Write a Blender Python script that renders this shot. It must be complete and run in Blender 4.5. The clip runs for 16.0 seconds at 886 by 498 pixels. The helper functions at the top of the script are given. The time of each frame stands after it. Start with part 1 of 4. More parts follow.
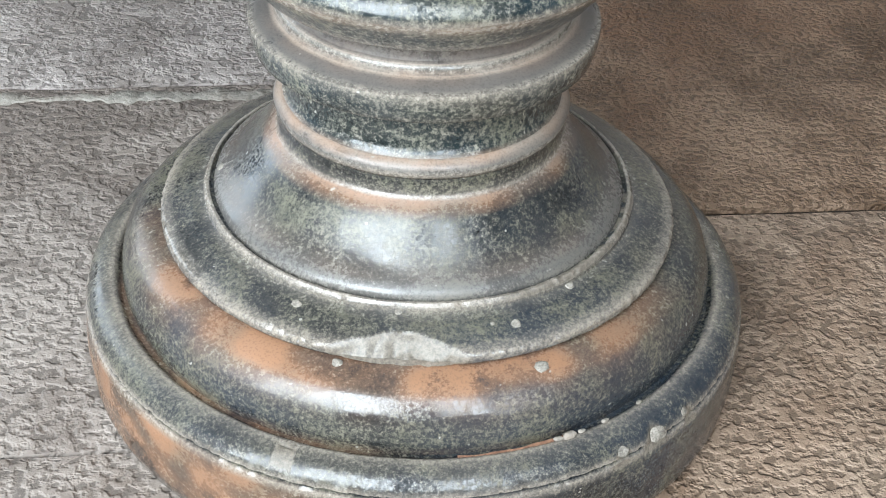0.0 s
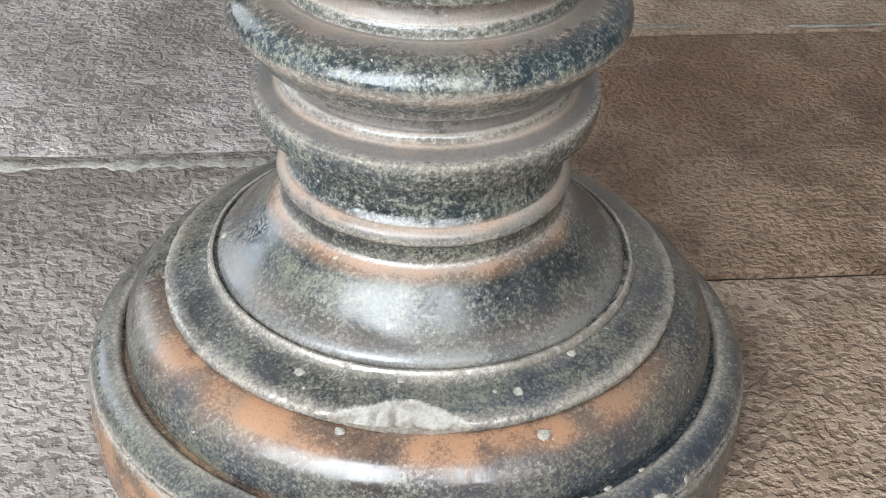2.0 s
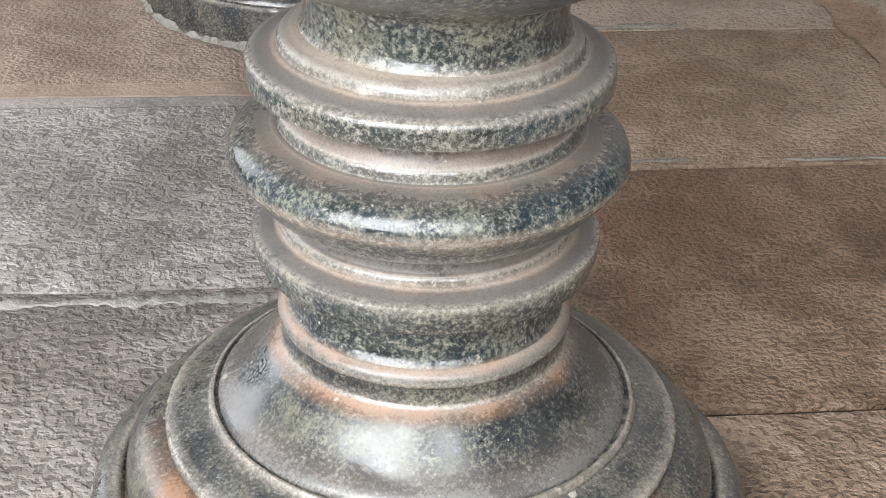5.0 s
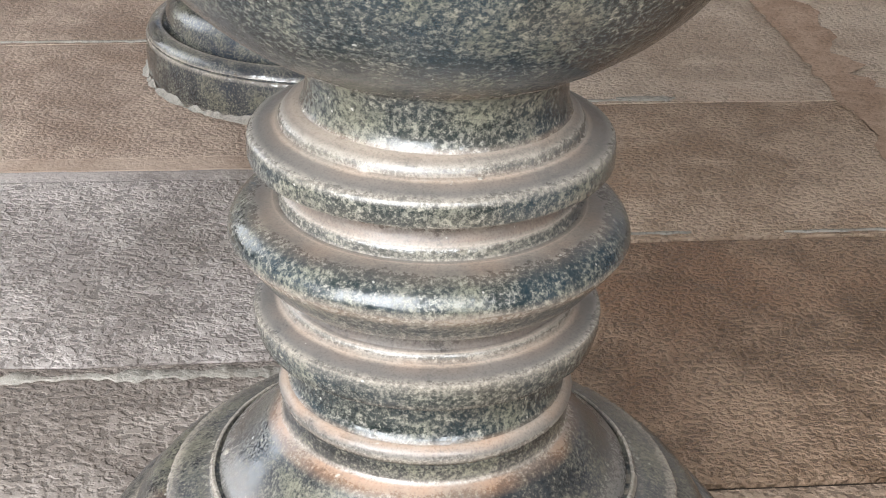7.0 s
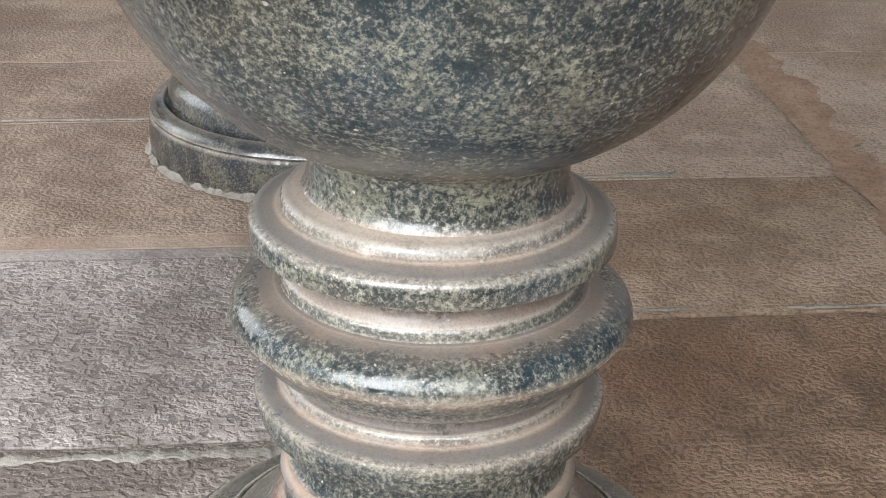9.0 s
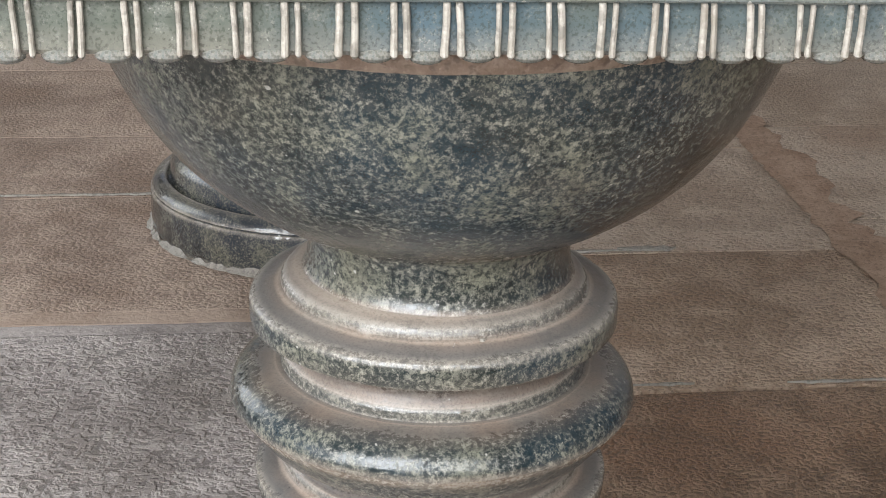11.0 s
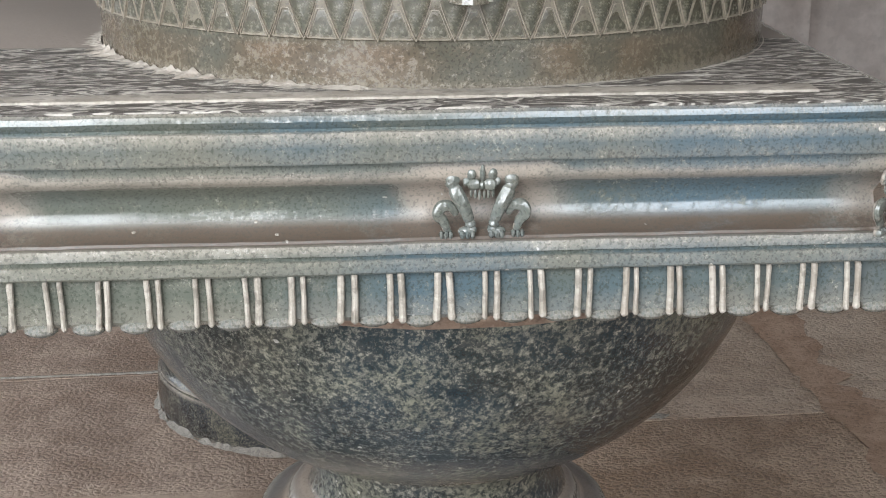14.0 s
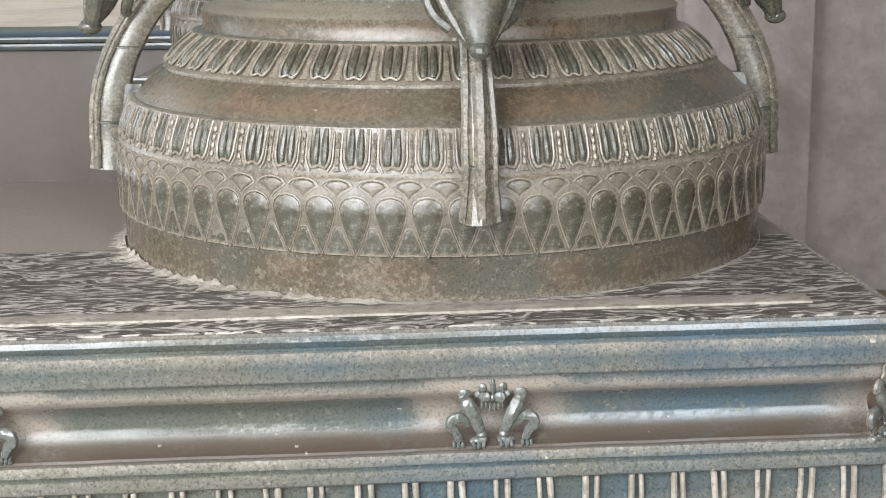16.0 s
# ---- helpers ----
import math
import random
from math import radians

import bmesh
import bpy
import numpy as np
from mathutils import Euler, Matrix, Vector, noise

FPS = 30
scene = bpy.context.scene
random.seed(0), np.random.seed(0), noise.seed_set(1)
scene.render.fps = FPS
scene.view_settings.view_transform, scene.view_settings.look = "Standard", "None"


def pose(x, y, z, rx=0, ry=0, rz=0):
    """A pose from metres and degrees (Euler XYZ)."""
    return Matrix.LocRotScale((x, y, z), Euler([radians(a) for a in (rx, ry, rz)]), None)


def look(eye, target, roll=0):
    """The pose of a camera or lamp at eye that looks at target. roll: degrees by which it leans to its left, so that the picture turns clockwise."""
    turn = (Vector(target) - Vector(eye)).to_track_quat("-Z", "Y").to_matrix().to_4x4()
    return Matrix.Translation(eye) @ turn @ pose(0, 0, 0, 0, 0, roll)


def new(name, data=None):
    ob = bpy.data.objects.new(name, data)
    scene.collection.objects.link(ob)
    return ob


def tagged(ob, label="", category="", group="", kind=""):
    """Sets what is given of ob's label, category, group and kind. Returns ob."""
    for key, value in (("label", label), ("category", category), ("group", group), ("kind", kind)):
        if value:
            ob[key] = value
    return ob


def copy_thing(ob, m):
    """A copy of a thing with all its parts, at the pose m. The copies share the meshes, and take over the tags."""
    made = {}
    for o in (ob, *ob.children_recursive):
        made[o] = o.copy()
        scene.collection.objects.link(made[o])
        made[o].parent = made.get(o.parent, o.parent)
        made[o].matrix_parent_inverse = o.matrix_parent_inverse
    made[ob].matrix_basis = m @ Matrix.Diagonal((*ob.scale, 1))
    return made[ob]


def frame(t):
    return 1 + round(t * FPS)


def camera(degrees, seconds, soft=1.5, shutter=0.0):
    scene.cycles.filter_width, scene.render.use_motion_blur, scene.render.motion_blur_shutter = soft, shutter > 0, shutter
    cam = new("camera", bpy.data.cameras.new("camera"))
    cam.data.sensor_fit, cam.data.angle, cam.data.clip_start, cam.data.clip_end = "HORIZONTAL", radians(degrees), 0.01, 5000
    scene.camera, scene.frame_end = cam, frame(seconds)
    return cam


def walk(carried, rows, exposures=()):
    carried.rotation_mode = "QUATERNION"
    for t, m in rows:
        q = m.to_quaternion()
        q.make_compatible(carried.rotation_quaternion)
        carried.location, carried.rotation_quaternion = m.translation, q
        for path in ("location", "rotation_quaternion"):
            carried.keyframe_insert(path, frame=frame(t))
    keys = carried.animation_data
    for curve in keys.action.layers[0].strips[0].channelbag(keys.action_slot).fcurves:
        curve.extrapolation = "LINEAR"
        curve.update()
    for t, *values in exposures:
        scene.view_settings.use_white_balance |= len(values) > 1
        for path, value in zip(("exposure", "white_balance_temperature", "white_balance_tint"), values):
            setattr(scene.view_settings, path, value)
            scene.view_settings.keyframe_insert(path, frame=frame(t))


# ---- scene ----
# seconds, eye x, y, z, then yaw, pitch and roll in degrees
PATH = [
    (0.0, 0.0000, -1.5222, 1.2336, 1.207, -35.857, 2.649),
    (0.5, 0.0014, -1.5218, 1.2351, 1.101, -35.456, 2.568),
    (1.0, 0.0019, -1.5218, 1.2389, 0.991, -34.970, 2.420),
    (1.5, 0.0023, -1.5223, 1.2424, 0.940, -34.320, 2.383),
    (2.0, 0.0020, -1.5230, 1.2453, 0.891, -33.657, 2.316),
    (2.5, 0.0017, -1.5244, 1.2492, 0.856, -33.010, 2.262),
    (3.0, 0.0002, -1.5217, 1.2519, 0.856, -32.341, 2.259),
    (3.5, 0.0023, -1.5222, 1.2561, 0.762, -31.635, 2.145),
    (4.0, 0.0020, -1.5212, 1.2610, 0.720, -30.721, 2.093),
    (6.5, 0.0017, -1.5226, 1.2744, 0.557, -27.192, 1.736),
    (7.0, 0.0022, -1.5239, 1.2768, 0.507, -26.553, 1.717),
    (7.5, 0.0020, -1.5226, 1.2781, 0.464, -25.938, 1.634),
    (8.0, 0.0011, -1.5219, 1.2805, 0.457, -25.334, 1.575),
    (8.5, 0.0023, -1.5186, 1.2826, 0.387, -24.646, 1.509),
    (9.0, 0.0017, -1.5175, 1.2854, 0.361, -23.901, 1.453),
    (11.5, 0.0017, -1.5254, 1.3037, 0.238, -20.598, 1.272),
    (12.0, 0.0014, -1.5348, 1.3181, 0.234, -19.813, 1.150),
    (12.5, 0.0050, -1.5446, 1.3476, 0.178, -18.898, 0.846),
    (13.0, 0.0083, -1.5604, 1.3748, 0.114, -18.034, 0.351),
    (13.5, 0.0108, -1.5855, 1.3997, 0.043, -17.032, 0.088),
    (14.0, 0.0057, -1.5995, 1.4217, 0.198, -16.272, -0.090),
    (14.5, 0.0076, -1.6058, 1.4495, 0.131, -15.437, -0.199),
    (15.0, 0.0090, -1.6151, 1.4707, 0.105, -14.447, -0.360),
    (15.5, 0.0068, -1.6274, 1.4920, 0.036, -13.277, -0.418),
    (16.0, 0.0005, -1.6378, 1.5191, 0.024, -12.197, -0.561),
]
cam = camera(31.97, 16.0, 1.0)
walk(cam, [(t, pose(x, y, z, 90 + p, 0, -w) @ pose(0, 0, 0, 0, 0, r)) for t, x, y, z, w, p, r in PATH],
     [(0.0, 0.05, 6200, 5), (3.0, 0.07, 6400, 9), (4.0, 0.10, 6500, 10), (6.5, 0.20, 6650, 10), (8.3, 0.24, 6650, 10), (9.0, 0.12, 6650, 10), (11.5, -0.27, 6600, 10), (12.5, -0.30, 6500, 10), (13.5, -0.44, 6450, 10), (14.5, -0.36, 6600, 10), (15.5, -0.46, 6600, 10), (16.0, -0.41, 6650, 10)])

# ---- light: open hall, sky through the bays behind the camera ----
world = bpy.data.worlds.new("sky")
scene.world = world
world.use_nodes = True
wn = world.node_tree
sky = wn.nodes.new("ShaderNodeTexSky")
sky.sky_type, sky.sun_disc = "NISHITA", False
sky.sun_elevation, sky.sun_rotation = radians(58), radians(20)
wn.links.new(sky.outputs[0], wn.nodes["Background"].inputs[0])
wn.nodes["Background"].inputs[1].default_value = 0.07

sun = new("sun", bpy.data.lights.new("sun", "SUN"))
sun.data.energy, sun.data.angle, sun.data.color = 4.5, radians(0.5), (1.0, 0.95, 0.88)
sun.matrix_world = look((3, 8, 14), (0, 0, 0))

BAYS = [(-4.4, -3.0, 1.8), (-2.45, -0.45, 1.75), (0.6, 1.65, 1.2)]  # openings: x from, x to, share of light
OPEN_Y, OPEN_TOP, CEIL = -3.2, 4.5, 4.75
for x0, x1, share in BAYS:
    lamp = new("bay_light", bpy.data.lights.new("bay_light", "AREA"))
    lamp.data.shape, lamp.data.size, lamp.data.size_y = "RECTANGLE", x1 - x0, 3.3
    lamp.data.energy, lamp.data.color = 31 * 3.3 * (x1 - x0) * share, (0.90, 0.95, 1.0)
    lamp.matrix_world = pose((x0 + x1) / 2, OPEN_Y - 0.02, OPEN_TOP - 1.7, 90, 0, 0)
WEST_X, WEST = -5.0, [(-2.4, 1.2), (1.8, 5.0)]  # unseen side bays, added for fill: y from, y to
# Side lamps added to brighten the floor, strongest towards the back.
for (y0, y1), share in zip(WEST, (1.5, 13.0)):
    lamp = new("side_bay_light", bpy.data.lights.new("side_bay_light", "AREA"))
    lamp.data.shape, lamp.data.size, lamp.data.size_y = "RECTANGLE", y1 - y0, 3.6
    lamp.data.energy, lamp.data.color = share * 3.6 * (y1 - y0), (0.90, 0.95, 1.0)
    lamp.matrix_world = pose(WEST_X - 0.02, (y0 + y1) / 2, 2.6, 90, 0, -90)


# ---- node helpers and materials ----
def mat(name):
    m = bpy.data.materials.new(name)
    m.use_nodes = True
    t = m.node_tree
    return m, t, t.nodes["Principled BSDF"]


def N(t, kind, **kw):
    n = t.nodes.new("ShaderNode" + kind)
    for k, v in kw.items():
        setattr(n, k, v)
    return n


def put(t, sock, v):
    if isinstance(v, bpy.types.NodeSocket):
        t.links.new(v, sock)
    elif isinstance(v, (tuple, list)):
        sock.default_value = (*v, 1.0) if len(v) == 3 and sock.type == "RGBA" else v
    else:
        sock.default_value = v


def coords(t, scale=(1, 1, 1), rot=(0, 0, 0), shift=False):
    tc, mp = N(t, "TexCoord"), N(t, "Mapping")
    t.links.new(tc.outputs["Object"], mp.inputs[0])
    mp.inputs["Scale"].default_value, mp.inputs["Rotation"].default_value = scale, rot
    if shift:
        oi, mu = N(t, "ObjectInfo"), N(t, "Math", operation="MULTIPLY")
        put(t, mu.inputs[0], oi.outputs["Random"]), put(t, mu.inputs[1], 37.0)
        cb = N(t, "CombineXYZ")
        put(t, cb.inputs[0], mu.outputs[0]), put(t, cb.inputs[2], mu.outputs[0])
        put(t, mp.inputs["Location"], cb.outputs[0])
    return mp.outputs[0]


def noise_n(t, co, scale, detail=4.0, rough=0.6, warp=0.0):
    n = N(t, "TexNoise")
    put(t, n.inputs["Vector"], co)
    n.inputs["Scale"].default_value, n.inputs["Detail"].default_value = scale, detail
    n.inputs["Roughness"].default_value, n.inputs["Distortion"].default_value = rough, warp
    return n.outputs["Fac"]


def ramp(t, v, a, b, lo=0.0, hi=1.0):
    n = N(t, "MapRange", interpolation_type="SMOOTHSTEP")
    put(t, n.inputs[0], v)
    for i, x in enumerate((a, b, lo, hi)):
        n.inputs[1 + i].default_value = x
    return n.outputs[0]


def math_n(t, op, a, b=0.0):
    n = N(t, "Math", operation=op)
    put(t, n.inputs[0], a), put(t, n.inputs[1], b)
    return n.outputs[0]


def mix(t, f, a, b):
    n = N(t, "Mix", data_type="RGBA")
    put(t, n.inputs[0], f), put(t, n.inputs[6], a), put(t, n.inputs[7], b)
    return n.outputs[2]


def attr(t, name):
    return N(t, "Attribute", attribute_name=name).outputs["Fac"]


def bump(t, p, h, strength, dist):
    b = N(t, "Bump")
    put(t, b.inputs["Height"], h)
    b.inputs["Strength"].default_value, b.inputs["Distance"].default_value = strength, dist
    t.links.new(b.outputs[0], p.inputs["Normal"])


def polished_stone(name, dark, blue, pale, cover, dust_col, speck_scale=105, gloss=0.2, grime=0.25, clumping=0.4, shine=0.5, clay_refl_col=(0.36, 0.19, 0.10), haze=0.14, worn_col=(0.42, 0.365, 0.305), wear=1.0, grain=0.25):
    """Dark turned stone with a pale crust of flecks, dust on ledges, clay stains (on the slab a painted dark
    reflection), worn edges.
    """
    m, t, p = mat(name)
    co = coords(t)
    fine = noise_n(t, co, speck_scale * 0.74, 9, 0.82, 0.1)
    clump = noise_n(t, co, 13, 4, 0.6, 0.3)
    large = noise_n(t, co, 4.2, 3, 0.5)
    tiny = noise_n(t, co, 420, 2, 0.5)
    s = math_n(t, "ADD", fine, math_n(t, "MULTIPLY", math_n(t, "SUBTRACT", clump, 0.5), clumping))
    speck = ramp(t, s, 0.465 - cover, 0.60 - cover)
    film = ramp(t, math_n(t, "ADD", noise_n(t, co, speck_scale * 0.36, 4, 0.7, 0.5), math_n(t, "MULTIPLY", math_n(t, "SUBTRACT", clump, 0.5), clumping)), 0.44 - cover, 0.66 - cover)
    speck = math_n(t, "MAXIMUM", math_n(t, "MULTIPLY", speck, ramp(t, film, 0.0, 1.0, 0.55, 1.0)), math_n(t, "MULTIPLY", film, 0.12))
    base = mix(t, ramp(t, large, 0.36, 0.68), dark, blue)
    pale2 = mix(t, ramp(t, clump, 0.35, 0.7), pale, tuple(c * k for c, k in zip(pale, (0.55, 0.58, 0.52))))
    col = mix(t, math_n(t, "MULTIPLY", speck, 0.82), base, pale2)
    col = mix(t, math_n(t, "MULTIPLY", ramp(t, noise_n(t, co, 7.5, 5, 0.65), 0.5, 0.75), grime), col, (0.15, 0.12, 0.085))
    dust = math_n(t, "MULTIPLY", attr(t, "dust"), ramp(t, math_n(t, "ADD", clump, math_n(t, "MULTIPLY", fine, 0.6)), 0.45, 0.85, 0.45, 1.0))
    col = mix(t, dust, col, mix(t, large, dust_col, tuple(c * 0.72 for c in dust_col)))
    col = mix(t, math_n(t, "MULTIPLY", ramp(t, attr(t, "dust"), 0.955, 1.0), ramp(t, fine, 0.3, 0.6, 0.5, 0.95)), col, (0.33, 0.27, 0.225))
    clay = math_n(t, "MULTIPLY", attr(t, "clay"), ramp(t, math_n(t, "ADD", math_n(t, "MULTIPLY", fine, 0.45), math_n(t, "MULTIPLY", clump, 0.75)), 0.36, 0.60))
    col = mix(t, clay, col, clay_refl_col)
    worn = math_n(t, "MULTIPLY", attr(t, "worn"), ramp(t, math_n(t, "ADD", fine, math_n(t, "MULTIPLY", clump, 0.4)), 0.52, 0.85, 0.25 * wear, wear))
    col = mix(t, worn, col, worn_col)
    spots = ramp(t, noise_n(t, co, 120, 1, 0.3), 0.785, 0.81)
    col = mix(t, math_n(t, "MULTIPLY", spots, 0.7), col, (0.48, 0.455, 0.41))
    col = mix(t, math_n(t, "MULTIPLY", ramp(t, tiny, 0.5, 0.66), grain), col, tuple(c * 0.35 for c in dark))
    chip = attr(t, "chip")
    col = mix(t, chip, col, mix(t, ramp(t, fine, 0.35, 0.65), (0.11, 0.094, 0.076), (0.30, 0.262, 0.215)))
    put(t, p.inputs["Base Color"], col)
    rg = math_n(t, "ADD", math_n(t, "MULTIPLY", speck, haze), gloss)
    rg = math_n(t, "ADD", rg, math_n(t, "MULTIPLY", dust, 0.28))
    rg = math_n(t, "ADD", rg, math_n(t, "MULTIPLY", math_n(t, "ADD", clay, chip), 0.25))
    put(t, p.inputs["Roughness"], rg)
    p.inputs["Specular IOR Level"].default_value = shine
    h = math_n(t, "ADD", math_n(t, "MULTIPLY", speck, 0.6), math_n(t, "MULTIPLY", tiny, 0.35))
    bump(t, p, math_n(t, "ADD", h, math_n(t, "MULTIPLY", chip, math_n(t, "MULTIPLY", fine, 3.0))), 0.22, 0.001)
    return m


M_DARK = polished_stone("dark_flecked_stone", (0.014, 0.020, 0.019), (0.017, 0.034, 0.047), (0.40, 0.372, 0.31), 0.010, (0.185, 0.166, 0.152), 225, 0.09, 0.25, 0.34, 0.7)
M_BASE = polished_stone("dark_polished_stone", (0.017, 0.019, 0.019), (0.026, 0.036, 0.050), (0.33, 0.30, 0.235), 0.006, (0.20, 0.188, 0.176), 300, 0.06, 0.2, 0.45, 0.8, haze=0.16, clay_refl_col=(0.37, 0.20, 0.115))
# The slab's clay tone paints the dark reflection at the foot of its hollow.
M_SLAB = polished_stone("grey_green_stone", (0.100, 0.108, 0.088), (0.064, 0.104, 0.130), (0.29, 0.272, 0.222), -0.06, (0.36, 0.30, 0.25), 260, 0.17, 0.3, 0.35, 0.85, clay_refl_col=(0.075, 0.052, 0.036), worn_col=(0.37, 0.33, 0.275), wear=0.95, grain=0.45)
M_BELL = polished_stone("olive_grey_carved_stone", (0.060, 0.048, 0.030), (0.076, 0.083, 0.070), (0.18, 0.155, 0.105), 0.0, (0.30, 0.248, 0.19), 240, 0.20, 0.3, 0.35, 0.85, worn_col=(0.36, 0.305, 0.24), wear=0.9, grain=0.5)


def plain_stone(name, a, b, scale, rough, relief, dist, stain=(0.2, 0.12, 0.07), stain_amt=0.3, grain=6.0, pits=110.0, shift=True, pitted=0.5):
    m, t, p = mat(name)
    co = coords(t, shift=shift)
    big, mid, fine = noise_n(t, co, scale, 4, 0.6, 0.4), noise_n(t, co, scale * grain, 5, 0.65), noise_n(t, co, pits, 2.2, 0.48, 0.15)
    col = mix(t, ramp(t, math_n(t, "ADD", math_n(t, "MULTIPLY", big, 0.6), math_n(t, "MULTIPLY", mid, 0.4)), 0.40, 0.60), a, b)
    col = mix(t, math_n(t, "MULTIPLY", ramp(t, noise_n(t, co, scale * 0.7, 5, 0.65, 0.8), 0.48, 0.72), stain_amt), col, stain)
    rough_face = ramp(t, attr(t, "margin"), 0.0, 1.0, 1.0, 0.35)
    # Hollows of the chisel pits get a dark tint, painting in their shade.
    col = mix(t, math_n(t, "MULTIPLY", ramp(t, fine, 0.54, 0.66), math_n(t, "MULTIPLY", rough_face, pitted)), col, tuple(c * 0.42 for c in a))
    col = mix(t, math_n(t, "MULTIPLY", ramp(t, noise_n(t, co, 210, 3, 0.6), 0.56, 0.72), math_n(t, "MULTIPLY", rough_face, pitted * 0.5)), col, tuple(min(c * 1.7, 0.8) for c in b))
    put(t, p.inputs["Base Color"], col)
    put(t, p.inputs["Roughness"], ramp(t, mid, 0.3, 0.7, rough - 0.08, rough + 0.12))
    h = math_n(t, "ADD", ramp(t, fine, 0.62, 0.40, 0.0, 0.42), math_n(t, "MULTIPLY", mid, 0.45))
    h = math_n(t, "ADD", h, math_n(t, "MULTIPLY", noise_n(t, co, pits * 2.4, 2, 0.5), 0.2))
    bump(t, p, math_n(t, "MULTIPLY", h, rough_face), relief, dist)
    return m


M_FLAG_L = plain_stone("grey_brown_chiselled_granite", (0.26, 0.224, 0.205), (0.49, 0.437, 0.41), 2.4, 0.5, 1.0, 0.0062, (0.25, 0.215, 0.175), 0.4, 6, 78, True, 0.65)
# Russet stone, darkened further to carry part of the pillar's shadow in its colour.
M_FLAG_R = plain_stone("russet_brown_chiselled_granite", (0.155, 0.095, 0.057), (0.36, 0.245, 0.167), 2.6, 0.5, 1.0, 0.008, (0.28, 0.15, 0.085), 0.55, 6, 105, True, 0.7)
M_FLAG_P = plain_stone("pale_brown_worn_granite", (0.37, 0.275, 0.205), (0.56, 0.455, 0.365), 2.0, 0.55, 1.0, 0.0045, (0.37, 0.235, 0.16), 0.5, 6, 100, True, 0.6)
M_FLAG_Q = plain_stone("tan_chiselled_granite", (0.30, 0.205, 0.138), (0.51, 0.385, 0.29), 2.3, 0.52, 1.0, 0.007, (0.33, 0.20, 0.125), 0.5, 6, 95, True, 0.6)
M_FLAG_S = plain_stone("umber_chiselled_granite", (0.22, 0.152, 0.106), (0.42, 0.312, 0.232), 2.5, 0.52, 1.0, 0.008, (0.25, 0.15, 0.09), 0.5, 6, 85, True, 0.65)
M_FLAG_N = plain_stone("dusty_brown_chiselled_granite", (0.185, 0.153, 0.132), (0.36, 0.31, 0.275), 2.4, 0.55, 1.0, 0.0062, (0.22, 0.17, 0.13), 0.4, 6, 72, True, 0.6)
M_SEAM = plain_stone("brown_lime_seam", (0.20, 0.135, 0.10), (0.32, 0.24, 0.185), 16, 0.75, 0.6, 0.003)
M_RIB = plain_stone("pale_worn_stone", (0.27, 0.24, 0.20), (0.41, 0.37, 0.32), 30, 0.5, 0.4, 0.002, (0.2, 0.16, 0.12), 0.4)
M_FLAG_B = plain_stone("brown_worn_granite", (0.27, 0.195, 0.15), (0.46, 0.355, 0.285), 2.4, 0.6, 1.0, 0.0042, (0.24, 0.15, 0.10), 0.5, 6, 100)
M_MORTAR = plain_stone("pale_lime_mortar", (0.25, 0.228, 0.2), (0.36, 0.335, 0.295), 9, 0.75, 0.7, 0.003, (0.2, 0.14, 0.1), 0.3)
M_BED = plain_stone("dark_joint_earth", (0.02, 0.014, 0.01), (0.045, 0.03, 0.02), 6, 0.85, 0.6, 0.003)
M_PLASTER = plain_stone("chalky_plaster_residue", (0.30, 0.265, 0.225), (0.43, 0.39, 0.34), 14, 0.75, 0.7, 0.003, (0.3, 0.22, 0.17), 0.3)
M_WALL = plain_stone("pinkish_grey_limewash", (0.52, 0.465, 0.435), (0.68, 0.62, 0.585), 1.6, 0.75, 0.25, 0.006, (0.31, 0.25, 0.22), 0.65, 7, 30, True, 0.12)
M_BENCH = plain_stone("mauve_brown_dressed_stone", (0.19, 0.158, 0.138), (0.24, 0.20, 0.176), 0.5, 0.5, 0.1, 0.003, (0.17, 0.12, 0.09), 0.3, 4, 30, True, 0.05)
M_CEIL = plain_stone("weathered_stone_ceiling", (0.15, 0.135, 0.115), (0.23, 0.205, 0.18), 0.9, 0.75, 0.4, 0.01, shift=False)
M_GROUND = plain_stone("pale_dry_earth", (0.50, 0.45, 0.38), (0.62, 0.57, 0.50), 0.4, 0.85, 0.4, 0.02, shift=False)


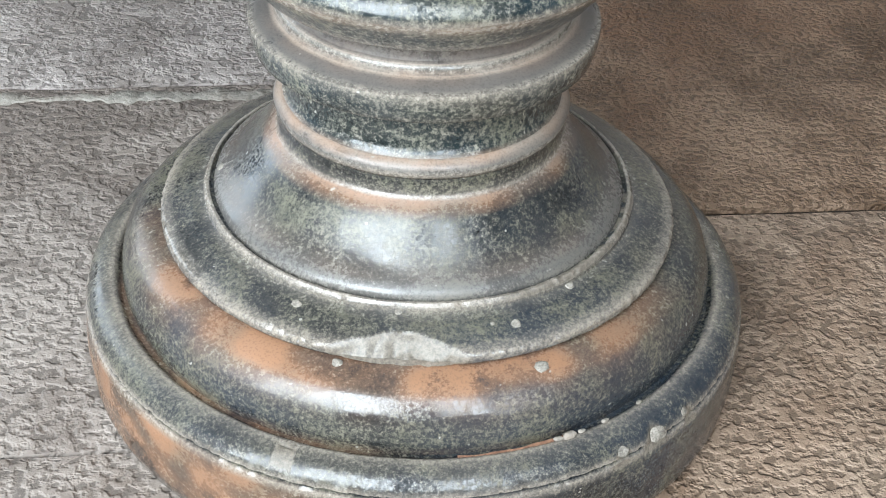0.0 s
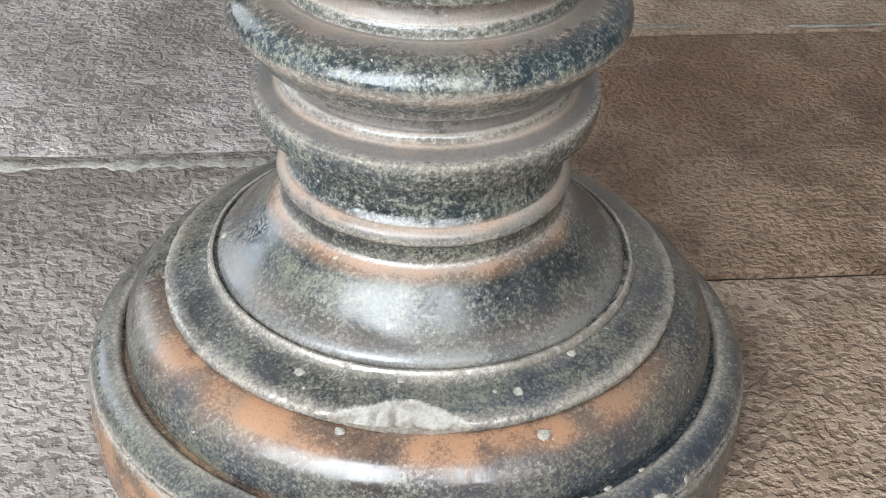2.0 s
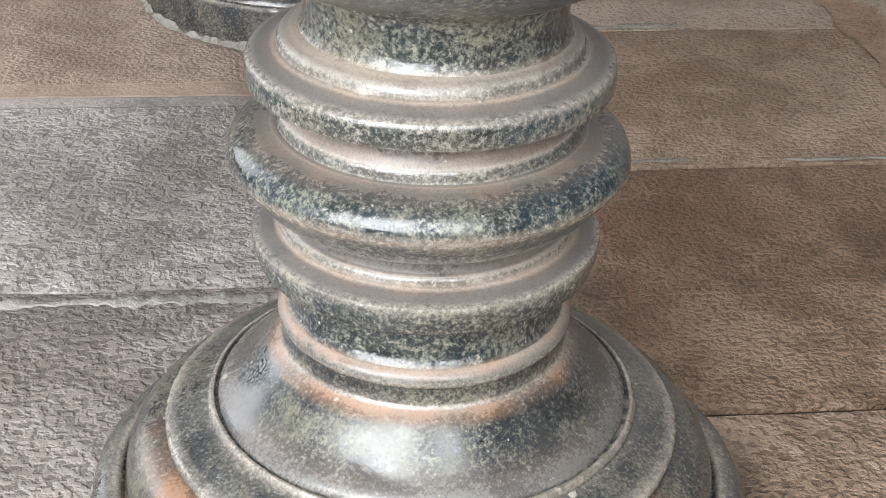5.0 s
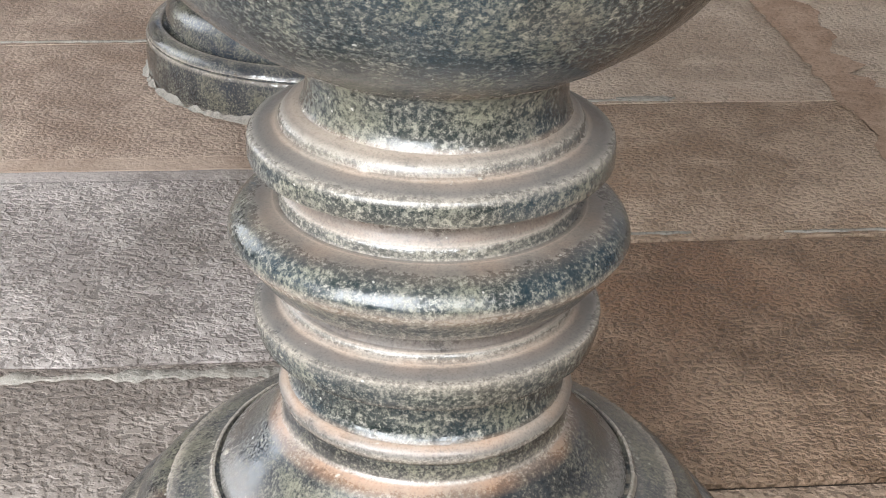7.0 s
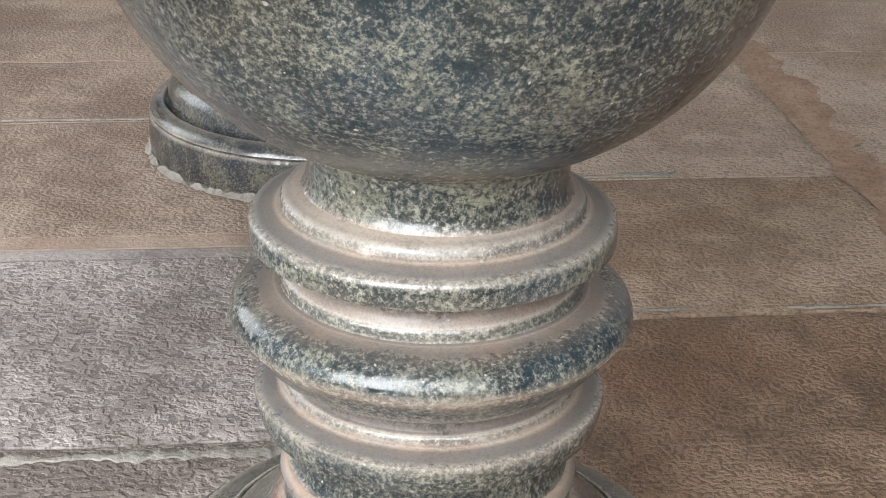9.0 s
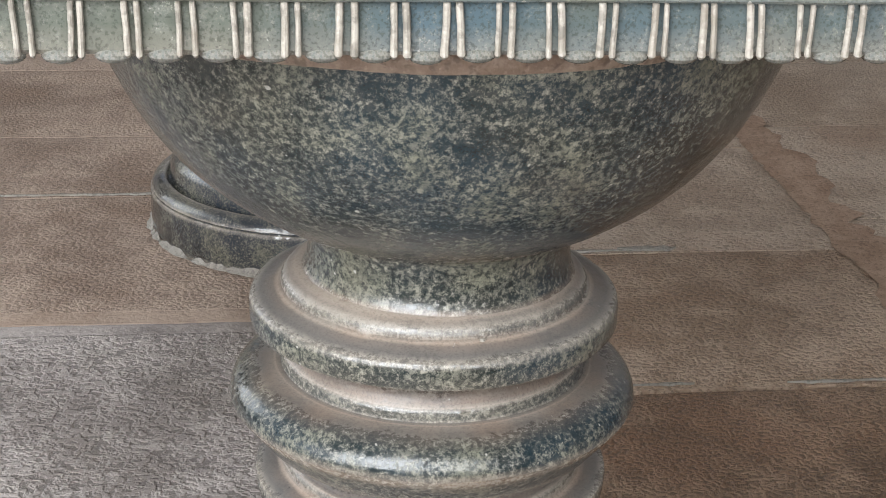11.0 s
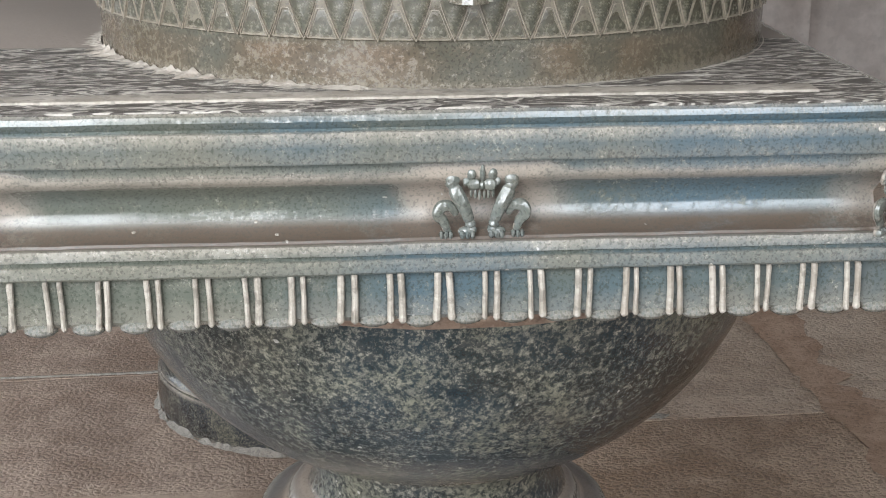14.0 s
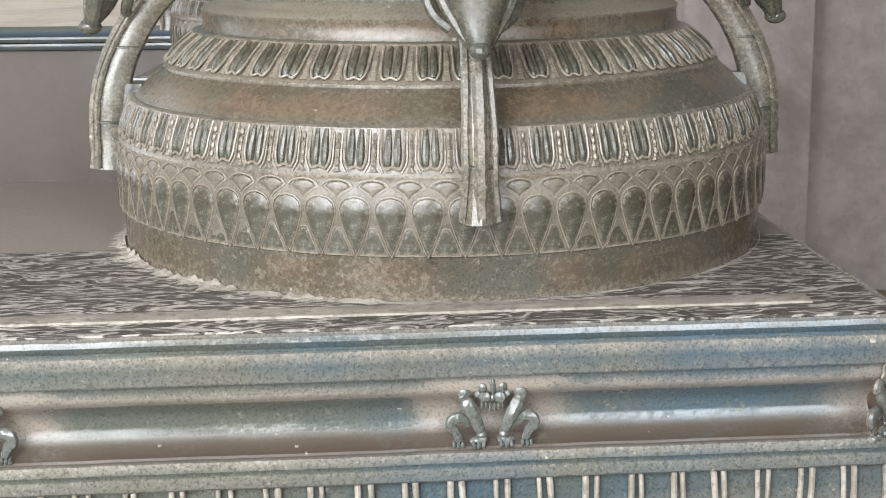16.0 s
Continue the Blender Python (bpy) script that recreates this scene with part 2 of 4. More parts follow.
def chased_top(name):
    """Slab top: rows of chiselled waves whose hollows keep white lime, plain behind a straight line."""
    m, t, p = mat(name)
    co = coords(t)
    sp = N(t, "SeparateXYZ")
    put(t, sp.inputs[0], co)
    wav = coords(t, (14, 50, 40))
    n1 = noise_n(t, wav, 1.0, 2.5, 0.55, 1.3)
    lines = math_n(t, "ABSOLUTE", math_n(t, "SUBTRACT", math_n(t, "FRACT", math_n(t, "MULTIPLY", n1, 5.2)), 0.5))
    white = math_n(t, "MULTIPLY", ramp(t, math_n(t, "ADD", lines, math_n(t, "MULTIPLY", math_n(t, "SUBTRACT", noise_n(t, co, 90, 4, 0.7), 0.5), 0.35)), 0.22, 0.36), ramp(t, noise_n(t, co, 130, 4, 0.7), 0.3, 0.6, 0.35, 1.0))
    big = noise_n(t, co, 6, 4, 0.6)
    fine = noise_n(t, co, 160, 3, 0.6)
    zone = ramp(t, sp.outputs[1], -0.055, -0.048, 1.0, 0.0)
    stone = mix(t, big, (0.04, 0.033, 0.028), (0.09, 0.077, 0.066))
    stone = mix(t, zone, mix(t, big, (0.215, 0.178, 0.152), (0.275, 0.232, 0.20)), stone)
    col = mix(t, math_n(t, "MULTIPLY", white, math_n(t, "MULTIPLY", zone, ramp(t, big, 0.3, 0.6, 0.65, 0.95))), stone, (0.50, 0.46, 0.41))
    col = mix(t, math_n(t, "MULTIPLY", ramp(t, fine, 0.55, 0.75), 0.3), col, (0.30, 0.27, 0.23))
    put(t, p.inputs["Base Color"], col)
    p.inputs["Roughness"].default_value = 0.62
    bump(t, p, math_n(t, "ADD", math_n(t, "MULTIPLY", math_n(t, "MULTIPLY", lines, zone), 2.0), math_n(t, "MULTIPLY", fine, 0.3)), 0.6, 0.003)
    return m


M_TOP = chased_top("wave_chiselled_stone")


# ---- mesh helpers ----
def finish(name, bm, material, parent=None, label="", sharp=32):
    bmesh.ops.recalc_face_normals(bm, faces=bm.faces)
    for f in bm.faces:
        f.smooth = True
    for e in bm.edges:
        if len(e.link_faces) == 2 and e.calc_face_angle(0) > radians(sharp):
            e.smooth = False
    me = bpy.data.meshes.new(name)
    bm.to_mesh(me)
    bm.free()
    me.materials.append(material)
    ob = new(name, me)
    ob.parent = parent
    return tagged(ob, label)


part = finish


def share(name, me, parent, m):
    """One more piece on an existing mesh, under its parent."""
    ob = new(name, me)
    ob.parent = parent
    ob.matrix_basis = m
    return ob


def box(bm, x0, x1, y0, y1, z0, z1, bev=0.0):
    made = bmesh.ops.create_cube(bm, size=1, matrix=Matrix.Translation(((x0 + x1) / 2, (y0 + y1) / 2, (z0 + z1) / 2)) @ Matrix.Diagonal((x1 - x0, y1 - y0, z1 - z0, 1)))
    if bev:
        bmesh.ops.bevel(bm, geom=list({e for v in made["verts"] for e in v.link_edges}), offset=bev, segments=2, affect="EDGES", profile=0.6)
    return made["verts"]


def lathe(name, prof, material, parent, label="", n=224, wob=0.0006, chips=(), step=0.006, clay_az=(-100, 400), crust=None):
    """Turned part. Rows: radius, height, dust, worn edge, clay."""
    rows = [prof[0]]
    for a, b in zip(prof, prof[1:]):
        k = max(1, int(math.hypot(b[0] - a[0], b[1] - a[1]) / step))
        rows += [tuple(x + (y - x) * i / k for x, y in zip(a, b)) for i in range(1, k + 1)]
    bm = bmesh.new()
    lay = {k: bm.verts.layers.float.new(k) for k in ("dust", "worn", "clay", "chip")}
    rings = []
    for r, z, du, wo, cl in rows:
        ring = []
        for k in range(n):
            a = 2 * math.pi * k / n
            c, s = math.cos(a), math.sin(a)
            q = noise.noise(Vector((c * r * 22, s * r * 22, z * 30)))
            q2 = noise.noise(Vector((c * r * 70, s * r * 70, z * 70 + 9)))
            rr, zz, ch = r + wob * (q + 0.5 * q2), z, 0.0
            if wo > 0.6 and q2 > 0.35:  # nicked arrises
                rr -= 0.006 * (q2 - 0.35)
                zz -= 0.003 * (q2 - 0.35)
            if wo > 0.8:  # crumbling grain along the sharpest arrises
                q3 = noise.noise(Vector((c * r * 190, s * r * 190, z * 150 + 4)))
                rr -= 0.0045 * max(0.0, q3 - 0.05) * (1.0 if r > 0.29 else 0.35)
            for ca, cw, r0, z0, depth in chips:
                d = abs((a - ca + math.pi) % (2 * math.pi) - math.pi) / cw
                if d < 1 and abs(z - z0) < 0.016:
                    cut = r - (r0 - (1 - d ** 1.35) * depth * (1.0 + 0.18 * q2 + 0.25 * q))
                    if cut > 0:
                        ch = min(1.0, cut / 0.004)
                        if z > z0 - 0.001:
                            zz -= min(0.012, 0.45 * cut) * (0.95 + 0.15 * q2)
                        rr -= min(cut, depth) * (0.22 + 0.05 * q2)
            if crust and abs((math.degrees(a) - crust[0] + 180) % 360 - 180) < crust[1] * (1 + 0.3 * q) and abs(z - crust[2]) < crust[3] and q2 + 0.6 * q > -0.15:
                ch = max(ch, 0.9)
                rr += 0.0012 * (q2 + 0.5)
            v = bm.verts.new((rr * c, rr * s, zz))
            v[lay["dust"]], v[lay["worn"]], v[lay["clay"]], v[lay["chip"]] = du, wo, cl * (0.3 + 0.7 * max(0, min(1, 0.6 + 1.4 * q))) * max(0, 1 - (((math.degrees(a) - clay_az[0] + 180) % 360 - 180) / clay_az[1]) ** 2), ch
            ring.append(v)
        rings.append(ring)
    for a, b in zip(rings, rings[1:]):
        for k in range(n):
            bm.faces.new((a[k], a[(k + 1) % n], b[(k + 1) % n], b[k]))
    return finish(name, bm, material, parent, label, 38)


def sweep(bm, pts, widths, n=10, flat=1.0, side=Vector((0, 1, 0))):
    """A tapered rod along points; widths across the side direction, flat scales the other way."""
    rings = []
    for i, p in enumerate(pts):
        d = (pts[min(i + 1, len(pts) - 1)] - pts[max(i - 1, 0)]).normalized()
        s = (side - d * side.dot(d)).normalized()
        u = d.cross(s)
        rings.append([bm.verts.new(p + s * widths[i] * math.cos(2 * math.pi * k / n) + u * widths[i] * flat * math.sin(2 * math.pi * k / n)) for k in range(n)])
    for a, b in zip(rings, rings[1:]):
        for k in range(n):
            bm.faces.new((a[k], a[(k + 1) % n], b[(k + 1) % n], b[k]))
    bm.faces.new(rings[0]), bm.faces.new(rings[-1][::-1])


def blob(bm, c, r, seg=10):
    bmesh.ops.create_uvsphere(bm, u_segments=seg, v_segments=max(5, seg // 2 + 1), radius=1, matrix=Matrix.Translation(c) @ Matrix.Diagonal((*r, 1)))


def curve3(pts, k=6):
    """Smooth line through control points."""
    out = []
    for i in range(len(pts) - 1):
        p0, p1, p2, p3 = (Vector(pts[max(0, min(len(pts) - 1, i + j))]) for j in (-1, 0, 1, 2))
        for s in range(k):
            t = s / k
            out.append(0.5 * ((2 * p1) + (p2 - p0) * t + (2 * p0 - 5 * p1 + 4 * p2 - p3) * t * t + (3 * p1 - p0 - 3 * p2 + p3) * t ** 3))
    return out + [Vector(pts[-1])]


# ---- hall: ceiling, walls, platform, ground ----
def structure(name, bm, material, label):
    return tagged(finish(name, bm, material, None), label, "", "", "structure")


bm = bmesh.new()
bmesh.ops.create_grid(bm, size=300, x_segments=6, y_segments=6, matrix=Matrix.Translation((0, 0, -0.35)))
structure("ground", bm, M_GROUND, "pale dry earth ground round the open stone hall")

# Unseen ceiling, dark so that little light bounces back.
bm = bmesh.new()
box(bm, -5.4, 7.3, OPEN_Y - 0.6, 12, CEIL, CEIL + 0.4)
for k in range(5):
    box(bm, -5, 7, -1.9 + k * 2.6, -1.45 + k * 2.6, CEIL - 0.28, CEIL)
structure("ceiling", bm, M_CEIL, "unseen stone ceiling with cross beams, kept dark to limit bounced light")

bm = bmesh.new()  # outer piers between the bays, with lintel; unseen parapet raised to cut low light
xs = [WEST_X - 0.4] + [v for b in BAYS for v in b[:2]] + [7.3]
for a, b in zip(xs[::2], xs[1::2]):
    box(bm, a, b, OPEN_Y - 0.45, OPEN_Y, 0, CEIL, 0.02)
for x0, x1, _ in BAYS:
    box(bm, x0, x1, OPEN_Y - 0.45, OPEN_Y, OPEN_TOP, CEIL)
    box(bm, x0, x1, OPEN_Y - 0.45, OPEN_Y, 0, 1.1)
structure("wall_south", bm, M_BENCH, "dressed stone outer wall of the hall with open bays")

# Unseen side wall, added to frame the side lamps.
bm = bmesh.new()
ys = [OPEN_Y - 0.45] + [v for b in WEST for v in b] + [12.0]
for a, b in zip(ys[::2], ys[1::2]):
    box(bm, WEST_X - 0.4, WEST_X, a, b, 0, CEIL, 0.02)
for y0, y1 in WEST:
    box(bm, WEST_X - 0.4, WEST_X, y0, y1, 0, 0.7), box(bm, WEST_X - 0.4, WEST_X, y0, y1, OPEN_TOP, CEIL)
structure("wall_west", bm, M_BENCH, "unseen stone side wall added with open bays for the side light")
# Unseen wall, dark so that the right side gets less fill.
bm = bmesh.new()
box(bm, 7.0, 7.3, OPEN_Y - 0.45, 12, 0, CEIL)
structure("wall_east", bm, M_BENCH, "unseen plain side wall, kept dark to limit fill light")

# pier with a limewashed front, and the wall behind its arris
bm = bmesh.new()
box(bm, 0.93, 1.43, 4.3, 6.0, 0, CEIL, 0.012)
structure("wall_north", bm, M_WALL, "limewashed pinkish grey masonry pier with stains along its arris")
bm = bmesh.new()
box(bm, 1.425, 7.0, 4.52, 4.9, 0, CEIL)
structure("wall_north_return", bm, M_WALL, "stained pinkish grey limewashed masonry wall")

# raised platform at the far side
plat = tagged(new("platform"), "long mauve-brown stone platform with a moulded greenish edge", "platform")
plat.location = (-2.2, 5.2, 0)
bm = bmesh.new()
box(bm, -2.75, 2.75, 0.02, 0.6, 0, 0.950, 0.004)
part("body", bm, M_BENCH, plat)
bm = bmesh.new()
box(bm, -2.77, 2.77, -0.02, 0.6, 0.954, 0.985, 0.008)
part("lower_moulding", bm, M_SLAB, plat, "grey-green stone lower moulding")
bm = bmesh.new()
box(bm, -2.79, 2.79, -0.045, 0.6, 0.988, 1.017, 0.012)
part("upper_moulding", bm, M_SLAB, plat, "grey-green stone rounded edge moulding")

# ---- pillar ----
PSI = 4.6  # turn of the square slab against the hall's axis


def make_pillar():
    top = tagged(new("pillar"), "lathe-turned dark soapstone pillar with dusty rings and carved bell", "pillar", "turned pillars of the hall", "thing")
    lathe("plinth", [
        (0.392, 0.0, .3, .5, 0), (0.3965, 0.015, .05, 0, .4), (0.3985, 0.05, .05, 0, .9), (0.3978, 0.088, .1, 0, 1.0), (0.3965, 0.0975, .2, .9, .4), (0.3925, 0.0995, 0, 0, 0), (0.3925, 0.1015, 0, 0, 0), (0.3952, 0.1035, .1, .9, 0),
        (0.3925, 0.110, .1, .1, 0), (0.386, 0.118, .1, 0, 0), (0.378, 0.1235, .2, .05, 0), (0.3695, 0.1265, .2, .3, 0), (0.3645, 0.1275, .2, .9, 0), (0.3605, 0.1262, .2, .7, 0), (0.3568, 0.1232, 0, 0, .3), (0.3535, 0.1203, 0, 0, .6), (0.345, 0.1198, 0, 0, .6)],
        M_BASE, top, "dark round plinth with clay stains and nicked rim", 800, 0.001,
        [(radians(-48), 0.045, 0.395, 0.104, 0.012), (radians(-55), 0.03, 0.395, 0.104, 0.007), (radians(-39), 0.03, 0.395, 0.104, 0.007), (radians(-110), 0.03, 0.365, 0.127, 0.004)], clay_az=(-138, 48), step=0.004)
    lathe("cushion_moulding", [
        (0.342, 0.110, 0, 0, .3), (0.3485, 0.121, .05, 0, .2), (0.351, 0.134, .05, 0, 0), (0.3495, 0.150, .08, 0, 0), (0.3445, 0.166, .08, 0, .1), (0.334, 0.180, .1, 0, .4), (0.3275, 0.1855, .1, 0, 1.0), (0.319, 0.190, .1, 0, 1.3), (0.303, 0.195, .1, 0, 1.3), (0.285, 0.1965, 0, 0, .6)],
        M_BASE, top, "polished swelling moulding with an orange clay stain", 320, clay_az=(-100, 80))
    lathe("stepped_disc", [
        (0.285, 0.1975, 0, 0, 0), (0.298, 0.1985, 0, .2, 0), (0.3015, 0.203, 0, .3, 0), (0.3015, 0.2095, .1, .9, 0), (0.2995, 0.2125, .15, .85, 0), (0.285, 0.2185, .12, .05, 0), (0.264, 0.226, .12, 0, 0), (0.254, 0.2285, .35, .1, 0),
        (0.2515, 0.2295, .3, .2, 0), (0.2505, 0.236, .3, .6, 0), (0.2475, 0.2405, .6, 1, 0), (0.2440, 0.2405, .4, .5, 0), (0.2425, 0.2365, 0, 0, 0), (0.238, 0.2355, 0, 0, 0)],
        M_BASE, top, "dark stepped stone disc with a chipped edge", 640, 0.0008, [(radians(-93.5), 0.27, 0.3015, 0.207, 0.036), (radians(-37), 0.02, 0.3015, 0.207, 0.006), (radians(-165), 0.03, 0.3015, 0.207, 0.006)], 0.0025, crust=(-38, 34, 0.2375, 0.004))
    lathe("flared_moulding", [
        (0.239, 0.234, .3, 0, 0), (0.2385, 0.241, .7, .2, 0), (0.234, 0.2475, .75, 0, 0), (0.226, 0.253, .6, 0, .1), (0.2155, 0.2615, .2, 0, .05), (0.2035, 0.2745, .12, 0, 0), (0.193, 0.288, .05, 0, 0), (0.183, 0.3005, .05, 0, 0), (0.174, 0.3095, .2, 0, .5),
        (0.167, 0.3145, .5, .3, .9), (0.1645, 0.317, .4, .8, .3), (0.1625, 0.321, .1, .2, 0), (0.1612, 0.333, 0, 0, 0), (0.1615, 0.339, .1, 0, 0)],
        M_BASE, top, "polished flared stone moulding with pale dusty foot")
    lathe("lower_ring", [
        (0.160, 0.3385, 0, 0, 0), (0.1645, 0.3415, .2, .6, 0), (0.1672, 0.347, .5, .8, 0), (0.1675, 0.352, .8, .2, 0), (0.165, 0.3575, .95, .3, .5), (0.160, 0.3612, 1, .7, 1.0), (0.153, 0.3622, .8, .4, .8), (0.150, 0.3622, 0, 0, 0)],
        M_BASE, top, "rounded stone ring with pale dust on top")
    lathe("lower_neck", [
        (0.1575, 0.3612, .3, .2, .3), (0.1538, 0.3655, .1, 0, 0), (0.1513, 0.372, 0, 0, 0), (0.1497, 0.380, 0, 0, 0), (0.1488, 0.392, 0, 0, 0), (0.1488, 0.412, 0, 0, 0), (0.150, 0.425, 0, 0, 0)],
        M_DARK, top, "dark blue-grey neck flecked with pale crust")
    lathe("lower_disc", [
        (0.149, 0.4205, 0, 0, 0), (0.184, 0.4215, 0, .1, 0), (0.1885, 0.425, 0, .2, 0), (0.1925, 0.4395, 0, 0, 0), (0.1935, 0.4525, .05, .4, 0), (0.1925, 0.4565, .4, .8, 0), (0.183, 0.460, .95, 0, 0), (0.172, 0.4635, .95, 0, .15),
        (0.166, 0.4655, 1, .6, .4), (0.1638, 0.4672, .7, .5, .3), (0.1632, 0.4725, .3, .5, 0), (0.161, 0.4755, 1, .8, .1), (0.1565, 0.4775, .9, 0, .1), (0.154, 0.486, .6, 0, .1), (0.157, 0.495, .2, 0, .1), (0.164, 0.4995, 0, 0, 0)],
        M_DARK, top, "stone disc with dusty brown top face")
    lathe("swelling_ring", [
        (0.162, 0.4985, 0, 0, 0), (0.180, 0.5015, 0, .6, 0), (0.188, 0.5075, 0, .6, 0), (0.199, 0.521, 0, .1, 0), (0.2095, 0.534, .05, .2, .1), (0.2165, 0.5435, .2, 1, .5), (0.219, 0.548, .1, .5, .1), (0.2182, 0.555, .03, 0, 0), (0.2145, 0.564, .03, 0, 0), (0.207, 0.5725, .05, 0, 0),
        (0.196, 0.5785, .35, 0, .1), (0.183, 0.5815, .8, 0, .2), (0.170, 0.583, 1, .4, .3), (0.1625, 0.583, .6, 0, 0)],
        M_DARK, top, "polished swelling ring with a worn lower edge")
    lathe("spool", [
        (0.164, 0.5825, .5, .6, 0), (0.1632, 0.586, .1, .2, 0), (0.1628, 0.5935, .1, .3, 0), (0.1605, 0.5965, 1, .8, .1), (0.1572, 0.6005, .9, .2, .3), (0.1545, 0.610, .6, 0, .2), (0.1555, 0.621, .2, 0, .1), (0.161, 0.6285, 0, 0, 0)],
        M_DARK, top, "narrow hollow spool of dusty stone")
    lathe("upper_disc", [
        (0.159, 0.6275, 0, 0, 0), (0.185, 0.6305, 0, .1, 0), (0.1935, 0.633, 0, .6, 0), (0.1958, 0.6365, 0, .2, 0), (0.1958, 0.653, 0, 0, 0), (0.195, 0.6585, .1, .5, 0), (0.1925, 0.6615, .5, .6, 0), (0.183, 0.665, .95, 0, 0), (0.171, 0.669, .95, .1, .15),
        (0.1655, 0.6708, 1, .7, .4), (0.1622, 0.6722, .6, .4, .2), (0.1612, 0.678, .2, .4, 0), (0.1585, 0.6825, .8, .8, 0), (0.1535, 0.6858, .95, .4, .2), (0.147, 0.6885, 1, .6, .2), (0.1405, 0.6898, 1, .8, .2), (0.137, 0.690, 0, 0, 0)],
        M_DARK, top, "flecked stone disc with pale dusty steps", 224, 0.0008)
    prof = [(0.1440, 0.6888, .3, .4, .3), (0.1405, 0.695, .05, .1, 0), (0.1378, 0.712, 0, 0, 0), (0.1385, 0.728, 0, 0, 0), (0.1425, 0.741, .05, 0, 0), (0.149, 0.749, .1, 0, .1)]
    for k in range(25):
        z = 0.7545 + (1.009 - 0.7545) * (k / 24) ** 1.25
        prof.append((0.006 * math.sin(math.pi * (k / 24) ** 0.8) + 0.3575 * math.sqrt(1 - ((1.07 - z) / 0.357) ** 2), z, .25 * max(0, 1 - k / 4), 0, .45 * max(0, 1 - k / 5)))
    bowl = lathe("bowl", prof, M_DARK, top, "deep half-round bowl thick with pale lichen-like flecks", 288, 0.0012)
    bowl.location.x = 0.004

    # seam of lime between bowl and slab
    lathe("lime_seam", [(0.3445, 0.982, 0, 0, 0), (0.3505, 0.9865, .8, .6, .6), (0.3545, 0.999, .8, .5, .5), (0.354, 1.0135, .8, .5, .5), (0.33, 1.0145, 0, 0, 0)], M_SEAM, top, "brownish lime seam", 160, 0.002)

    # square slab
    slab = part("square_slab", square_slab(), M_SLAB, top, "grey-green square slab with mouldings")
    slab.matrix_basis = pose(0, 0, 0, 0, 0, PSI) @ Matrix.Translation((SX, SY, 0))
    bm = bmesh.new()
    box(bm, CX - HX + 0.012, H - 0.012, -H + 0.012, H - 0.012, 1.17, 1.1902, 0.002)
    tp = part("slab_top", bm, M_TOP, slab, "wave-chiselled top face with white lime in the hollows")
    bm = bmesh.new()
    box(bm, CX - HX + 0.012, H - 0.075, -0.014, 0.014, 1.185, 1.1925, 0.002)
    st = part("smooth_strip", bm, M_RIB, slab, "smooth pale strip across the slab top")
    st.location = (0, -H + 0.062, 0)
    trim_slab(slab)

    bell = lathe("bell", [
        (0.333, 1.189, .3, .3, 0), (0.3335, 1.20, .02, 0, .1), (0.334, 1.222, 0, 0, .15), (0.3345, 1.2295, 0, .2, 0), (0.3365, 1.2315, .3, .6, 0), (0.3375, 1.245, .3, 0, 0), (0.3382, 1.27, .4, 0, 0), (0.3372, 1.29, .55, 0, 0), (0.3358, 1.2965, .6, 0, 0), (0.3364, 1.2992, .2, .8, 0), (0.3345, 1.3018, .4, .3, 0),
        (0.3302, 1.318, .5, 0, 0), (0.3255, 1.335, .4, 0, 0), (0.3232, 1.3405, .2, .6, 0), (0.3195, 1.3425, .4, .3, 0), (0.3172, 1.3425, .2, 0, 0), (0.311, 1.350, .05, 0, .2), (0.3005, 1.361, .05, 0, .2), (0.2885, 1.3705, .1, 0, .1), (0.2885, 1.3735, .2, .7, 0),
        (0.284, 1.377, .5, 0, 0), (0.270, 1.393, .5, 0, 0), (0.2585, 1.4035, .4, 0, 0), (0.2565, 1.4065, .2, .8, 0), (0.252, 1.4075, .4, 0, 0), (0.248, 1.4085, .2, 0, 0), (0.246, 1.413, .1, 0, .2), (0.2455, 1.424, .1, 0, .2), (0.2475, 1.4275, .3, .5, 0), (0.2435, 1.431, .5, .3, 0), (0.232, 1.436, .5, .2, 0),
        (0.2255, 1.4425, .2, 0, 0), (0.2215, 1.456, .2, 0, 0), (0.2245, 1.460, .3, .5, 0), (0.2245, 1.475, .2, 0, 0), (0.205, 1.487, .3, 0, 0), (0.19, 1.51, .1, 0, 0), (0.18, 1.56, .1, 0, 0)],
        M_BELL, top, "olive-grey stone bell carved with rows of petals", 264, 0.0006)
    carve_bell(bell)
    lathe("upper_shaft", [(0.181, 1.555, .1, 0, 0), (0.178, 1.60, .1, 0, 0), (0.20, 1.63, .2, .4, 0), (0.20, 1.70, .1, 0, 0), (0.172, 1.73, .1, 0, 0), (0.168, 3.6, 0, 0, 0), (0.21, 3.65, 0, .3, 0), (0.21, 3.75, 0, 0, 0), (0.30, 4.0, 0, 0, 0), (0.36, 4.3, 0, 0, 0), (0.36, CEIL - 0.281, 0, 0, 0)],
          M_BELL, top, "plain round upper shaft with a spreading capital", 96, 0.0006, step=0.08)
    # plaster splash round the foot of the bell
    bm = bmesh.new()
    lay = bm.verts.layers.float.new("dust")
    inner, mid, outer = [], [], []
    for k in range(900):
        a = 2 * math.pi * k / 900
        q = noise.noise(Vector((math.cos(a) * 30, math.sin(a) * 30, 3))) + 0.8 * noise.noise(Vector((math.cos(a) * 52, math.sin(a) * 52, 1)))
        b = noise.noise(Vector((math.cos(a) * 4, math.sin(a) * 4, 7)))
        left = max(0.0, math.cos(a - radians(-150))) ** 2  # thickest on one side
